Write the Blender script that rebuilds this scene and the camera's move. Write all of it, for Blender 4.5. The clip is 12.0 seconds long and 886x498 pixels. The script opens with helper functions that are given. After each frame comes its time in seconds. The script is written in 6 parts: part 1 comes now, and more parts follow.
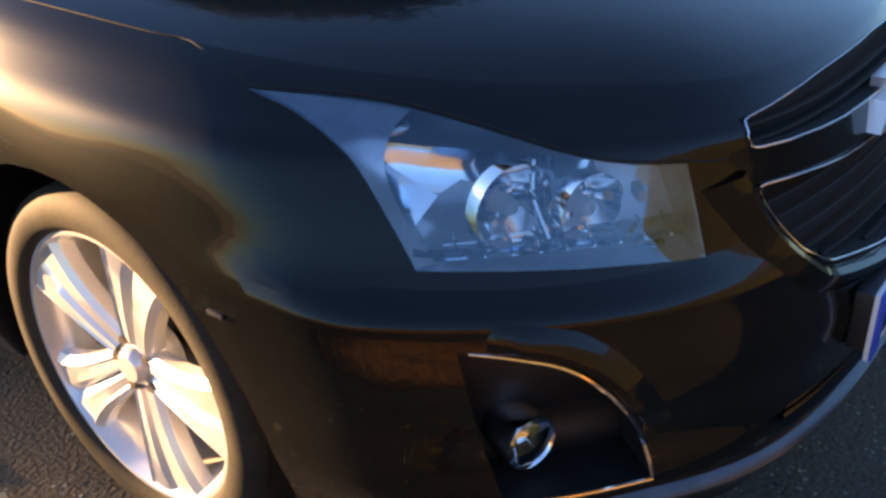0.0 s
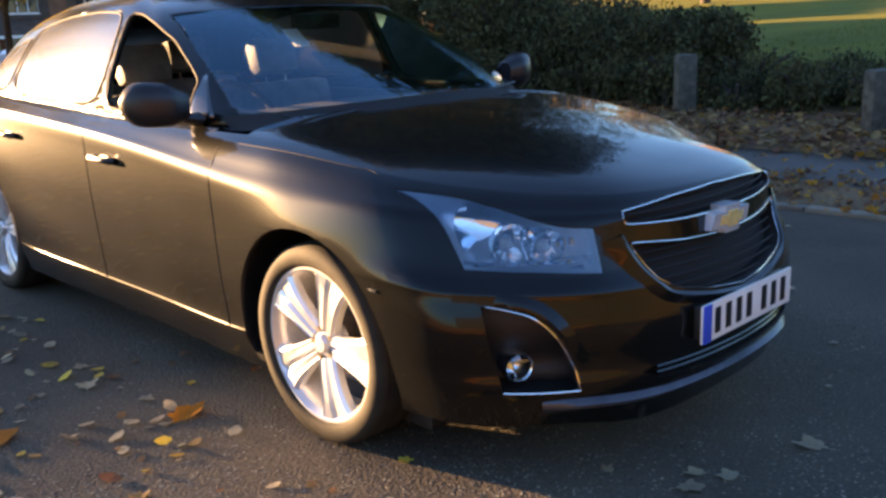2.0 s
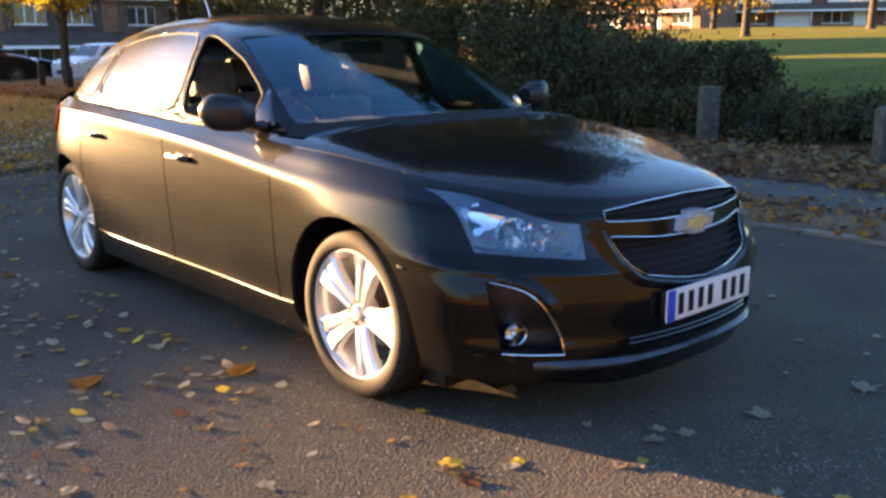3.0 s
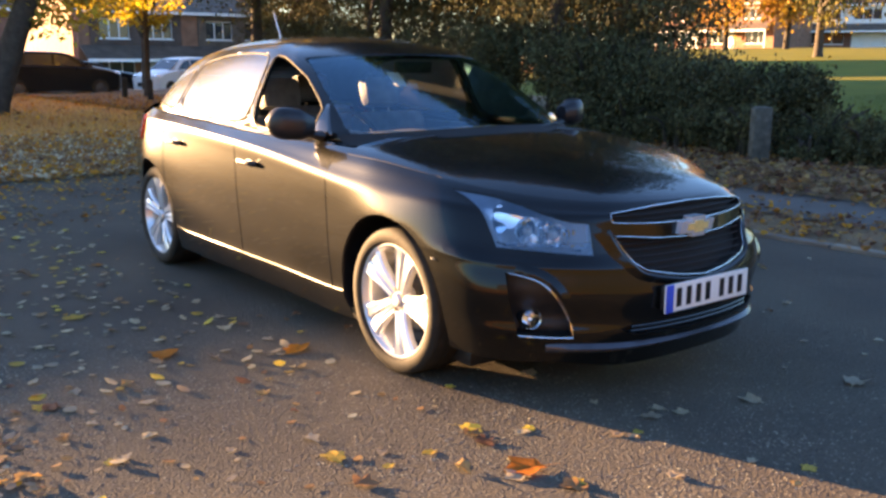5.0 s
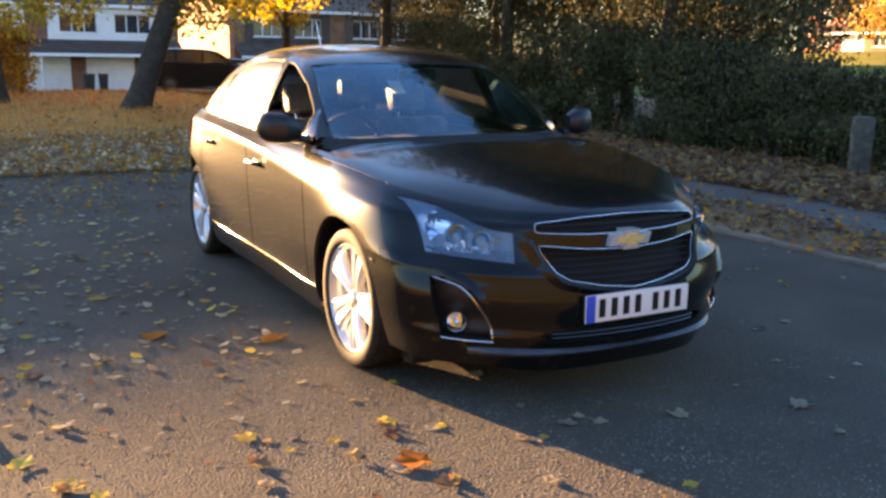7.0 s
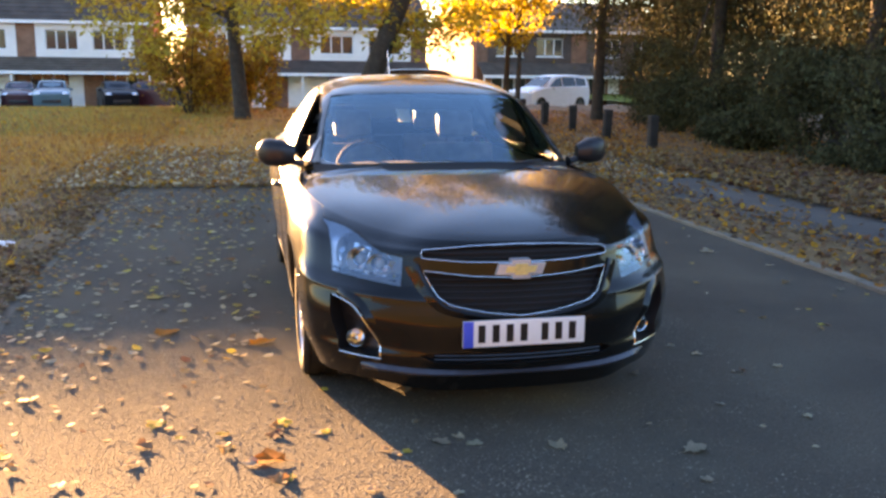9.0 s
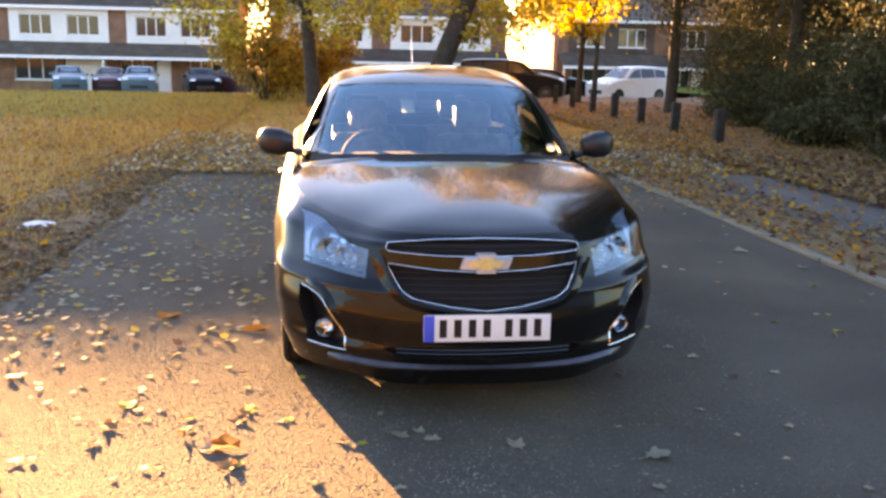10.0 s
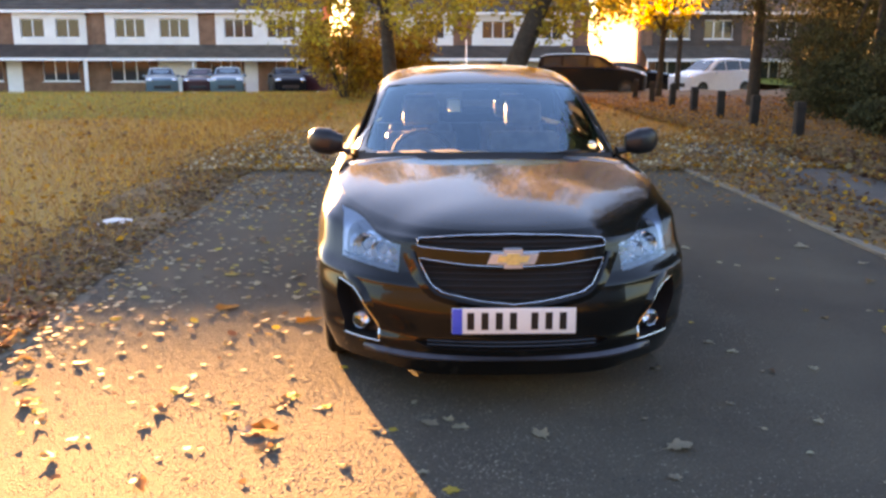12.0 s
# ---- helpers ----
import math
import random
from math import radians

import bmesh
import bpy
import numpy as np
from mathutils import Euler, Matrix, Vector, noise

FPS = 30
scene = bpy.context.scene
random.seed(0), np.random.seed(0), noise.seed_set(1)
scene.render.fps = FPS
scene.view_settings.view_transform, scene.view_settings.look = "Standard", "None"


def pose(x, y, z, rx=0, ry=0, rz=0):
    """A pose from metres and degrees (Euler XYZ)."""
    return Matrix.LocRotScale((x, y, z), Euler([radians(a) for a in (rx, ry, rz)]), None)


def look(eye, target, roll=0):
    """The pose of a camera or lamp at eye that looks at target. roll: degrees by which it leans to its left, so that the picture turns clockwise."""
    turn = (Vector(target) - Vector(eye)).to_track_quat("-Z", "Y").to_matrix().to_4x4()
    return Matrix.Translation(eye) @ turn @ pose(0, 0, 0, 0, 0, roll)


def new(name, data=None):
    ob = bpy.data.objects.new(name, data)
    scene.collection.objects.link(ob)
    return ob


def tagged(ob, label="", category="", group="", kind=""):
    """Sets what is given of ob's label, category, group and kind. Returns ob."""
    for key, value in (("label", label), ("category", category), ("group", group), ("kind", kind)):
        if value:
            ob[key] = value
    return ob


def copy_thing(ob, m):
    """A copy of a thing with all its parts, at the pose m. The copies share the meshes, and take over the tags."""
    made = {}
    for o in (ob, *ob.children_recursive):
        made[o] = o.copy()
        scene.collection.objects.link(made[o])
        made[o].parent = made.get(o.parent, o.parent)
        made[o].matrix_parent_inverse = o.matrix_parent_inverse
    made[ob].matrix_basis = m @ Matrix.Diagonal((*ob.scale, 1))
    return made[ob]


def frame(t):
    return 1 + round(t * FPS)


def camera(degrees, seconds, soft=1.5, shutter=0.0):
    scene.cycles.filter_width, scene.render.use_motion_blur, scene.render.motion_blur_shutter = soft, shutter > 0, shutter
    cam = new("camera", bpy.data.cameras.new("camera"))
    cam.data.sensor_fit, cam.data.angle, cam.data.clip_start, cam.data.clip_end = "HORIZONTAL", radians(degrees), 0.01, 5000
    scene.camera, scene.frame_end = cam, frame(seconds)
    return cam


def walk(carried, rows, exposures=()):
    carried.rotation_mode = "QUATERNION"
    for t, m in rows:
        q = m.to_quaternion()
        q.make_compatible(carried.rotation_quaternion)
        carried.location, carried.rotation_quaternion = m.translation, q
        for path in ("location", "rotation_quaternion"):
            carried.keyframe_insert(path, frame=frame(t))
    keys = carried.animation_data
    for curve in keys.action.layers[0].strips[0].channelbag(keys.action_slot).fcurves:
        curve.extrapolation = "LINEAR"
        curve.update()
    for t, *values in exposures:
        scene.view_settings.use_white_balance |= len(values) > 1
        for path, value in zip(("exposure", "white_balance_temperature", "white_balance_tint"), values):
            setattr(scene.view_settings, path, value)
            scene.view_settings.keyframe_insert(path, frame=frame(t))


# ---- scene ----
cam = camera(51.5, 12.0, soft=2.75)
EXPOSURES = [(0.0, 3.0, 10600, 29), (2.5, 3.38, 10400, 29), (5.5, 3.6, 10800, 29), (7.0, 3.62, 11600, 29), (9.0, 3.94, 14500, 34), (9.6, 4.03, 18000, 38), (10.0, 4.26, 19500, 39), (10.5, 4.10, 20000, 39), (12.0, 4.10, 21500, 41)]
PATH = [
    (0, (-1.471, -1.17, 1.182), (-0.095, -0.077, 0.227), -2.6),
    (0.5, (-1.655, -1.402, 1.226), (-0.301, -0.21, 0.361), -3.1),
    (1, (-1.941, -1.667, 1.217), (-0.563, -0.391, 0.53), -1.6),
    (1.5, (-2.212, -1.898, 1.236), (-0.831, -0.578, 0.645), -1.9),
    (2, (-2.405, -2.195, 1.282), (-1.059, -0.798, 0.793), -2.2),
    (2.5, (-2.591, -2.448, 1.31), (-1.299, -0.989, 0.86), -0.8),
    (3, (-2.782, -2.67, 1.311), (-1.48, -1.217, 0.87), -0.3),
    (5, (-2.993, -3.126, 1.335), (-1.795, -1.577, 0.928), 0.3),
    (5.5, (-2.987, -3.164, 1.342), (-1.795, -1.612, 0.93), 0.1),
    (6, (-2.855, -3.362, 1.331), (-1.735, -1.749, 0.949), -0.3),
    (6.5, (-2.654, -3.574, 1.345), (-1.648, -1.897, 0.926), 1.1),
    (7, (-2.386, -3.726, 1.397), (-1.453, -2.006, 0.985), 0.9),
    (7.2, (-2.282, -3.807, 1.434), (-1.382, -2.062, 1.054), 0.0),
    (8.8, (-1.243, -4.379, 1.468), (-0.751, -2.479, 1.086), -0.2),
    (9, (-1.114, -4.446, 1.491), (-0.69, -2.529, 1.108), 0.6),
    (9.5, (-0.843, -4.468, 1.471), (-0.552, -2.53, 1.072), 0.7),
    (10, (-0.639, -4.489, 1.504), (-0.39, -2.547, 1.097), 1.2),
    (10.5, (-0.476, -4.627, 1.526), (-0.355, -2.675, 1.106), 0.7),
    (11, (-0.444, -4.673, 1.548), (-0.344, -2.718, 1.139), 0.3),
    (11.5, (-0.433, -4.672, 1.539), (-0.356, -2.715, 1.132), 0.2),
    (12, (-0.419, -4.647, 1.534), (-0.354, -2.692, 1.116), 0.1),
]
walk(cam, [(t, look(eye, target, roll)) for t, eye, target, roll in PATH], EXPOSURES)
from mathutils.bvhtree import BVHTree

# ---------------------------------------------------------------- light
SUN_AZ, SUN_EL = -19.6, 5.83          # degrees from +y towards +x, and above the ground
sun_dir = Vector((math.sin(radians(SUN_AZ)) * math.cos(radians(SUN_EL)), math.cos(radians(SUN_AZ)) * math.cos(radians(SUN_EL)), math.sin(radians(SUN_EL))))
world = bpy.data.worlds.new("sky")
scene.world = world
world.use_nodes = True
wn = world.node_tree
sky = wn.nodes.new("ShaderNodeTexSky")
sky.sky_type, sky.sun_disc = "NISHITA", False
sky.sun_elevation, sky.sun_rotation = radians(SUN_EL), radians(SUN_AZ)
sky.air_density, sky.dust_density, sky.ozone_density = 1.0, 0.5, 5.3
wn.links.new(sky.outputs["Color"], wn.nodes["Background"].inputs["Color"])
wn.nodes["Background"].inputs["Strength"].default_value = 0.122
sun = new("sun", bpy.data.lights.new("sun", "SUN"))
sun.data.energy, sun.data.angle, sun.data.color = 5.0, radians(0.32), (1.0, 0.77, 0.48)
sun.matrix_world = look(sun_dir * 60, (0, 0, 0))

# ---------------------------------------------------------------- materials


def mat(name, color, rough=0.6, metal=0.0, vary=0.25, scale=6.0, fine=0.0, bump=0.0, coat=0.0, second=None, island=0.0, spec=0.5, thin=0.0, depth=0.01):
    """A surface with variation at two scales, optional relief, a second stain colour and change from piece to piece."""
    m = bpy.data.materials.new(name)
    m.use_nodes = True
    nt = m.node_tree
    n, l = nt.nodes, nt.links
    p = n["Principled BSDF"]
    p.inputs["Roughness"].default_value, p.inputs["Metallic"].default_value = rough, metal
    p.inputs["Coat Weight"].default_value, p.inputs["Specular IOR Level"].default_value = coat, spec
    p.inputs["Coat Roughness"].default_value = 0.05
    co = n.new("ShaderNodeTexCoord")
    big = n.new("ShaderNodeTexNoise")
    big.inputs["Scale"].default_value, big.inputs["Detail"].default_value = scale, 6
    l.new(co.outputs["Object"], big.inputs["Vector"])
    small = n.new("ShaderNodeTexNoise")
    small.inputs["Scale"].default_value, small.inputs["Detail"].default_value = fine or scale * 14, 4
    l.new(co.outputs["Object"], small.inputs["Vector"])
    ramp = n.new("ShaderNodeMapRange")
    ramp.inputs["From Min"].default_value, ramp.inputs["From Max"].default_value = 0.32, 0.68
    l.new(big.outputs["Fac"], ramp.inputs["Value"])
    mix = n.new("ShaderNodeMix")
    mix.data_type = "RGBA"
    b = second or tuple(min(1, c * (1 + vary)) for c in color)
    a = color if second else tuple(c * (1 - vary) for c in color)
    mix.inputs["A"].default_value, mix.inputs["B"].default_value = (*a, 1), (*b, 1)
    l.new(ramp.outputs["Result"], mix.inputs["Factor"])
    hsv = n.new("ShaderNodeHueSaturation")
    l.new(mix.outputs["Result"], hsv.inputs["Color"])
    val = n.new("ShaderNodeMapRange")
    val.inputs["To Min"].default_value, val.inputs["To Max"].default_value = 1 - vary, 1 + vary
    l.new(small.outputs["Fac"], val.inputs["Value"])
    last = val.outputs["Result"]
    if island:
        geo, info = n.new("ShaderNodeNewGeometry"), n.new("ShaderNodeObjectInfo")
        add = n.new("ShaderNodeMath")
        l.new(geo.outputs["Random Per Island"], add.inputs[0])
        l.new(info.outputs["Random"], add.inputs[1])
        fr = n.new("ShaderNodeMath")
        fr.operation = "FRACT"
        l.new(add.outputs[0], fr.inputs[0])
        r2 = n.new("ShaderNodeMapRange")
        r2.inputs["To Min"].default_value, r2.inputs["To Max"].default_value = 1 - island, 1 + island
        l.new(fr.outputs[0], r2.inputs["Value"])
        mul = n.new("ShaderNodeMath")
        mul.operation = "MULTIPLY"
        l.new(last, mul.inputs[0])
        l.new(r2.outputs["Result"], mul.inputs[1])
        last = mul.outputs[0]
        r3 = n.new("ShaderNodeMapRange")
        r3.inputs["To Min"].default_value, r3.inputs["To Max"].default_value = 0.5 - 0.05 * island, 0.5 + 0.05 * island
        l.new(fr.outputs[0], r3.inputs["Value"])
        l.new(r3.outputs["Result"], hsv.inputs["Hue"])
    l.new(last, hsv.inputs["Value"])
    l.new(hsv.outputs["Color"], p.inputs["Base Color"])
    if bump:
        bp = n.new("ShaderNodeBump")
        bp.inputs["Strength"].default_value, bp.inputs["Distance"].default_value = min(1, bump), depth
        l.new(small.outputs["Fac"], bp.inputs["Height"])
        l.new(bp.outputs["Normal"], p.inputs["Normal"])
    if thin:
        tl, mx = n.new("ShaderNodeBsdfTranslucent"), n.new("ShaderNodeMixShader")
        l.new(hsv.outputs["Color"], tl.inputs["Color"])
        mx.inputs["Fac"].default_value = thin
        l.new(p.outputs[0], mx.inputs[1])
        l.new(tl.outputs[0], mx.inputs[2])
        l.new(mx.outputs[0], n["Material Output"].inputs["Surface"])
    return m


def glass_mat(name, tint, rough=0.0, ior=1.5, gloss_tint=(1.0, 1.0, 1.0)):
    """Thin clear sheet: tinted see-through with a surface gloss whose reflections can be coloured."""
    m = bpy.data.materials.new(name)
    m.use_nodes = True
    n, l = m.node_tree.nodes, m.node_tree.links
    n.remove(n["Principled BSDF"])
    tr, gl, fr, mx = n.new("ShaderNodeBsdfTransparent"), n.new("ShaderNodeBsdfGlossy"), n.new("ShaderNodeFresnel"), n.new("ShaderNodeMixShader")
    tr.inputs["Color"].default_value = (*tint, 1)
    gl.inputs["Roughness"].default_value = rough
    gl.inputs["Color"].default_value = (*gloss_tint, 1)
    fr.inputs["IOR"].default_value = ior
    no, bp = n.new("ShaderNodeTexNoise"), n.new("ShaderNodeBump")
    no.inputs["Scale"].default_value = 2.0
    bp.inputs["Strength"].default_value, bp.inputs["Distance"].default_value = 0.08, 0.01
    l.new(no.outputs["Fac"], bp.inputs["Height"])
    l.new(bp.outputs["Normal"], gl.inputs["Normal"])
    l.new(fr.outputs["Fac"], mx.inputs["Fac"])
    l.new(tr.outputs[0], mx.inputs[1])
    l.new(gl.outputs[0], mx.inputs[2])
    l.new(mx.outputs[0], n["Material Output"].inputs["Surface"])
    return m


M_PAINT = mat("black_car_paint", (0.0045, 0.0043, 0.0037), 0.26, 0.0, vary=0.35, scale=3, fine=900, coat=1.0, spec=0.135)
M_PAINT.node_tree.nodes["Principled BSDF"].inputs["Coat IOR"].default_value = 1.31
M_PAINT.node_tree.nodes["Principled BSDF"].inputs["Coat Roughness"].default_value = 0.045
M_PAINT.node_tree.nodes["Principled BSDF"].inputs["Specular Tint"].default_value = (0.82, 0.96, 1.0, 1.0)
M_BLACK = mat("black_plastic", (0.012, 0.012, 0.013), 0.45, vary=0.25, scale=20, fine=400, bump=0.15)
M_SATIN = mat("satin_black", (0.014, 0.013, 0.014), 0.34, vary=0.2, scale=12, fine=300, spec=0.4)
M_GLOSSBLACK = mat("gloss_black_plastic", (0.008, 0.008, 0.009), 0.12, vary=0.2, scale=8)
M_GAP = mat("rubber_seal", (0.006, 0.006, 0.006), 0.8, vary=0.2)
M_CHROME = mat("chrome", (0.78, 0.78, 0.80), 0.08, 1.0, vary=0.05, scale=8)
M_ALLOY = mat("silver_alloy", (0.72, 0.72, 0.73), 0.26, 0.55, vary=0.07, scale=9, fine=300)
M_TYRE = mat("tyre_rubber", (0.018, 0.017, 0.015), 0.75, vary=0.35, scale=14, fine=260, bump=0.12, second=(0.036, 0.031, 0.024), spec=0.15)
M_DISC = mat("brake_steel", (0.22, 0.19, 0.16), 0.4, 0.9, vary=0.3, scale=30)
M_GOLD = mat("gold_badge", (0.85, 0.62, 0.24), 0.35, 0.3, vary=0.12, scale=60)
M_REFLECTOR = mat("lamp_reflector", (0.93, 0.94, 0.96), 0.10, 1.0, vary=0.05, scale=20)
M_LAMPGREY = mat("lamp_bezel", (0.92, 0.94, 0.97), 0.20, 0.7, vary=0.15, scale=15)
M_LIP = mat("satin_grey", (0.07, 0.074, 0.085), 0.22, 0.6, vary=0.15, scale=15)
M_RED = mat("red_lamp", (0.45, 0.015, 0.01), 0.12, vary=0.15, scale=20)
M_AMBER = mat("amber_bulb", (0.8, 0.30, 0.03), 0.2, vary=0.1, scale=20)
M_PLATE = mat("plate_white", (0.80, 0.80, 0.76), 0.35, vary=0.04, scale=10)
M_PLATEBLUE = mat("plate_blue", (0.010, 0.09, 0.58), 0.35, vary=0.06, scale=10)
M_INK = mat("plate_black", (0.01, 0.01, 0.01), 0.4, vary=0.1)
M_SEAT = mat("grey_seat_cloth", (0.13, 0.13, 0.135), 0.45, vary=0.3, scale=12, fine=500, bump=0.3)
M_TRIM = mat("interior_trim", (0.03, 0.03, 0.033), 0.55, vary=0.2, scale=12, fine=300, bump=0.2)
M_PAPER = mat("paper", (0.80, 0.80, 0.77), 0.7, vary=0.06, thin=0.5)
# Gloss coloured blue: the sky's blue is painted into the windscreen's reflection.
M_GLASS = glass_mat("car_glass", (0.80, 0.87, 0.90), 0.0, 2.08, (0.30, 0.82, 1.0))
M_DARKGLASS = glass_mat("tinted_glass", (0.62, 0.65, 0.65), 0.21, 2.3)
# Lens gloss coloured too, for a bluer reflected sky.
M_LENS = glass_mat("clear_lens", (0.97, 0.98, 0.99), 0.0, 2.1, (0.50, 0.84, 1.0))
M_SAIL = mat("satin_trim_panel", (0.03, 0.03, 0.03), 0.24, vary=0.15, scale=20, spec=1.0, coat=1.0)
M_MIRROR = mat("mirror_glass", (0.85, 0.86, 0.88), 0.02, 1.0, vary=0.02)

M_ASPHALT = mat("asphalt", (0.070, 0.058, 0.046), 0.92, vary=0.55, scale=0.9, fine=95, bump=1.0, second=(0.113, 0.093, 0.069), spec=0.2, depth=0.012)
M_GRIT = mat("road_grit", (0.14, 0.118, 0.092), 0.9, vary=0.3, scale=4, island=0.9)
M_PATH = mat("path_asphalt", (0.085, 0.074, 0.064), 0.85, vary=0.25, scale=1.2, fine=120, bump=0.6)
M_KERB = mat("concrete_kerb", (0.19, 0.155, 0.115), 0.85, vary=0.25, scale=3, fine=90, bump=0.4, island=0.15)
M_EDGE = mat("dirty_edging", (0.11, 0.086, 0.060), 0.9, vary=0.3, scale=3, fine=60, bump=0.5, island=0.2)
M_GRASS = mat("autumn_grass", (0.57, 0.27, 0.085), 0.95, vary=0.4, scale=0.3, fine=30, bump=1.0, second=(0.43, 0.18, 0.055), spec=0.1)
M_LAWN = mat("green_lawn", (0.175, 0.160, 0.025), 0.95, vary=0.35, scale=0.4, fine=30, bump=1.0, second=(0.125, 0.130, 0.025), spec=0.08)
M_LITTER = mat("leaf_litter", (0.26, 0.12, 0.045), 0.9, vary=0.45, scale=1.6, fine=22, bump=1.0, second=(0.14, 0.075, 0.035))
M_BLADE_GREEN = mat("green_grass_blades", (0.27, 0.25, 0.05), 0.8, vary=0.3, scale=0.3, second=(0.44, 0.29, 0.05), island=0.4, thin=0.40)
M_STRIP = mat("olive_grass", (0.17, 0.17, 0.04), 0.95, vary=0.35, scale=0.25, fine=25, bump=1.0, second=(0.28, 0.20, 0.045), spec=0.1)
M_BLADE = mat("grass_blades", (0.63, 0.30, 0.085), 0.8, vary=0.3, scale=0.35, second=(0.54, 0.21, 0.055), spec=0.2, island=0.45, thin=0.40)
M_LEAF_Y = mat("yellow_leaf", (0.82, 0.52, 0.09), 0.6, vary=0.25, scale=18, island=0.3, thin=0.5, spec=0.35)
M_LEAF_O = mat("orange_leaf", (0.62, 0.23, 0.035), 0.8, vary=0.25, scale=18, island=0.25, thin=0.45, spec=0.15)
M_LEAF_B = mat("brown_leaf", (0.32, 0.16, 0.07), 0.6, vary=0.3, scale=18, island=0.4, thin=0.45, spec=0.35)
M_LEAF_D = mat("dark_brown_leaf", (0.21, 0.105, 0.062), 0.85, vary=0.3, scale=18, island=0.45, thin=0.3, spec=0.15)
M_LEAF_P = mat("pale_leaf", (0.56, 0.46, 0.32), 0.55, vary=0.2, scale=18, island=0.35, thin=0.6, spec=0.45)
M_FAROLIVE = mat("far_olive_foliage", (0.14, 0.11, 0.03), 0.8, vary=0.3, scale=0.3, second=(0.09, 0.085, 0.03), island=0.4, thin=0.2, spec=0.15)
M_BARK = mat("bark", (0.045, 0.034, 0.025), 0.95, vary=0.4, scale=6, fine=45, bump=1.0)
M_EVERGREEN = mat("dark_foliage", (0.056, 0.060, 0.028), 0.85, vary=0.35, scale=0.6, second=(0.088, 0.075, 0.034), island=0.5, thin=0.08, spec=0.15)
M_CROWN_Y = mat("golden_foliage", (0.42, 0.32, 0.045), 0.7, vary=0.3, scale=0.5, second=(0.34, 0.245, 0.04), island=0.45, thin=0.45)
M_CROWN_O = mat("olive_gold_foliage", (0.36, 0.21, 0.035), 0.7, vary=0.3, scale=0.5, second=(0.46, 0.24, 0.035), island=0.45, thin=0.45)
M_BRICK = mat("red_brick", (0.26, 0.11, 0.07), 0.9, vary=0.25, scale=2, fine=40, island=0.2)
M_RENDER = mat("white_render", (0.78, 0.75, 0.70), 0.85, vary=0.08, scale=1, fine=60, bump=0.2)
M_ROOF = mat("brown_roof_tile", (0.10, 0.065, 0.05), 0.85, vary=0.3, scale=1.5, fine=20, island=0.2)
M_WHITE = mat("white_paint", (0.8, 0.8, 0.78), 0.5, vary=0.05, scale=3)
M_PANE = mat("window_pane", (0.03, 0.035, 0.04), 0.06, vary=0.2, scale=1)
M_WOOD = mat("weathered_wood", (0.026, 0.019, 0.014), 0.9, vary=0.35, scale=5, fine=70, bump=0.6)
M_CONC = mat("mossy_concrete", (0.074, 0.071, 0.056), 0.95, vary=0.5, scale=9, fine=60, bump=0.5)
M_CARWHITE = mat("white_car_paint", (0.70, 0.76, 0.80), 0.35, vary=0.04, coat=0.3)
M_CARRED = mat("dark_red_car_paint", (0.09, 0.018, 0.022), 0.3, 0.2, vary=0.08, coat=1.0)
M_CARBLUE = mat("teal_car_paint", (0.04, 0.15, 0.18), 0.3, 0.3, vary=0.08, coat=1.0)
M_CARDARK = mat("dark_car_paint", (0.006, 0.006, 0.008), 0.35, 0.0, vary=0.1, coat=0.12, spec=0.12)

# ---------------------------------------------------------------- mesh helpers


def part(name, bm, material, parent=None, label="", smooth=True, keep=False):
    """Links a bmesh as one mesh object, under a thing or a part."""
    bmesh.ops.remove_doubles(bm, verts=bm.verts, dist=1e-5)
    bmesh.ops.recalc_face_normals(bm, faces=bm.faces) if not keep else None
    me = bpy.data.meshes.new(name)
    bm.to_mesh(me)
    bm.free()
    me.materials.append(material)
    if smooth:
        me.polygons.foreach_set("use_smooth", [True] * len(me.polygons))
        me.set_sharp_from_angle(angle=radians(38))
    ob = new(name, me)
    ob.parent = parent
    return tagged(ob, label=label) if label else ob


def from_arrays(name, verts, faces, material, parent=None, label="", smooth=False):
    me = bpy.data.meshes.new(name)
    me.from_pydata(verts, [], faces)
    me.materials.append(material)
    if smooth:
        me.polygons.foreach_set("use_smooth", [True] * len(me.polygons))
    ob = new(name, me)
    ob.parent = parent
    return tagged(ob, label=label) if label else ob


def thing(name, label, category, group="", at=(0, 0, 0), turn=0.0):
    ob = new(name)
    ob.empty_display_size = 0.1
    ob.matrix_basis = pose(*at, 0, 0, turn)
    return tagged(ob, label, category, group)


def spline(pts, per=6, closed=False, mirror_start=False, mirror_end=False):
    """A smooth line through points."""
    pts = [Vector(p) for p in pts]
    if closed:
        ext = [pts[-1]] + pts + [pts[0], pts[1]]
    else:
        flip = lambda a, b: Vector((-b[0] + 2 * a[0], *b[1:]))
        first = flip(pts[0], pts[1]) if mirror_start else pts[0] * 2 - pts[1]
        last = flip(pts[-1], pts[-2]) if mirror_end else pts[-1] * 2 - pts[-2]
        ext = [first] + pts + [last]
    out = []
    for i in range(1, len(ext) - 2):
        a, b, c, d = ext[i - 1 : i + 3]
        for k in range(per):
            t = k / per
            out.append(0.5 * (2 * b + (c - a) * t + (2 * a - 5 * b + 4 * c - d) * t * t + (3 * b - a - 3 * c + d) * t**3))
    if not closed:
        out.append(pts[-1])
    return out


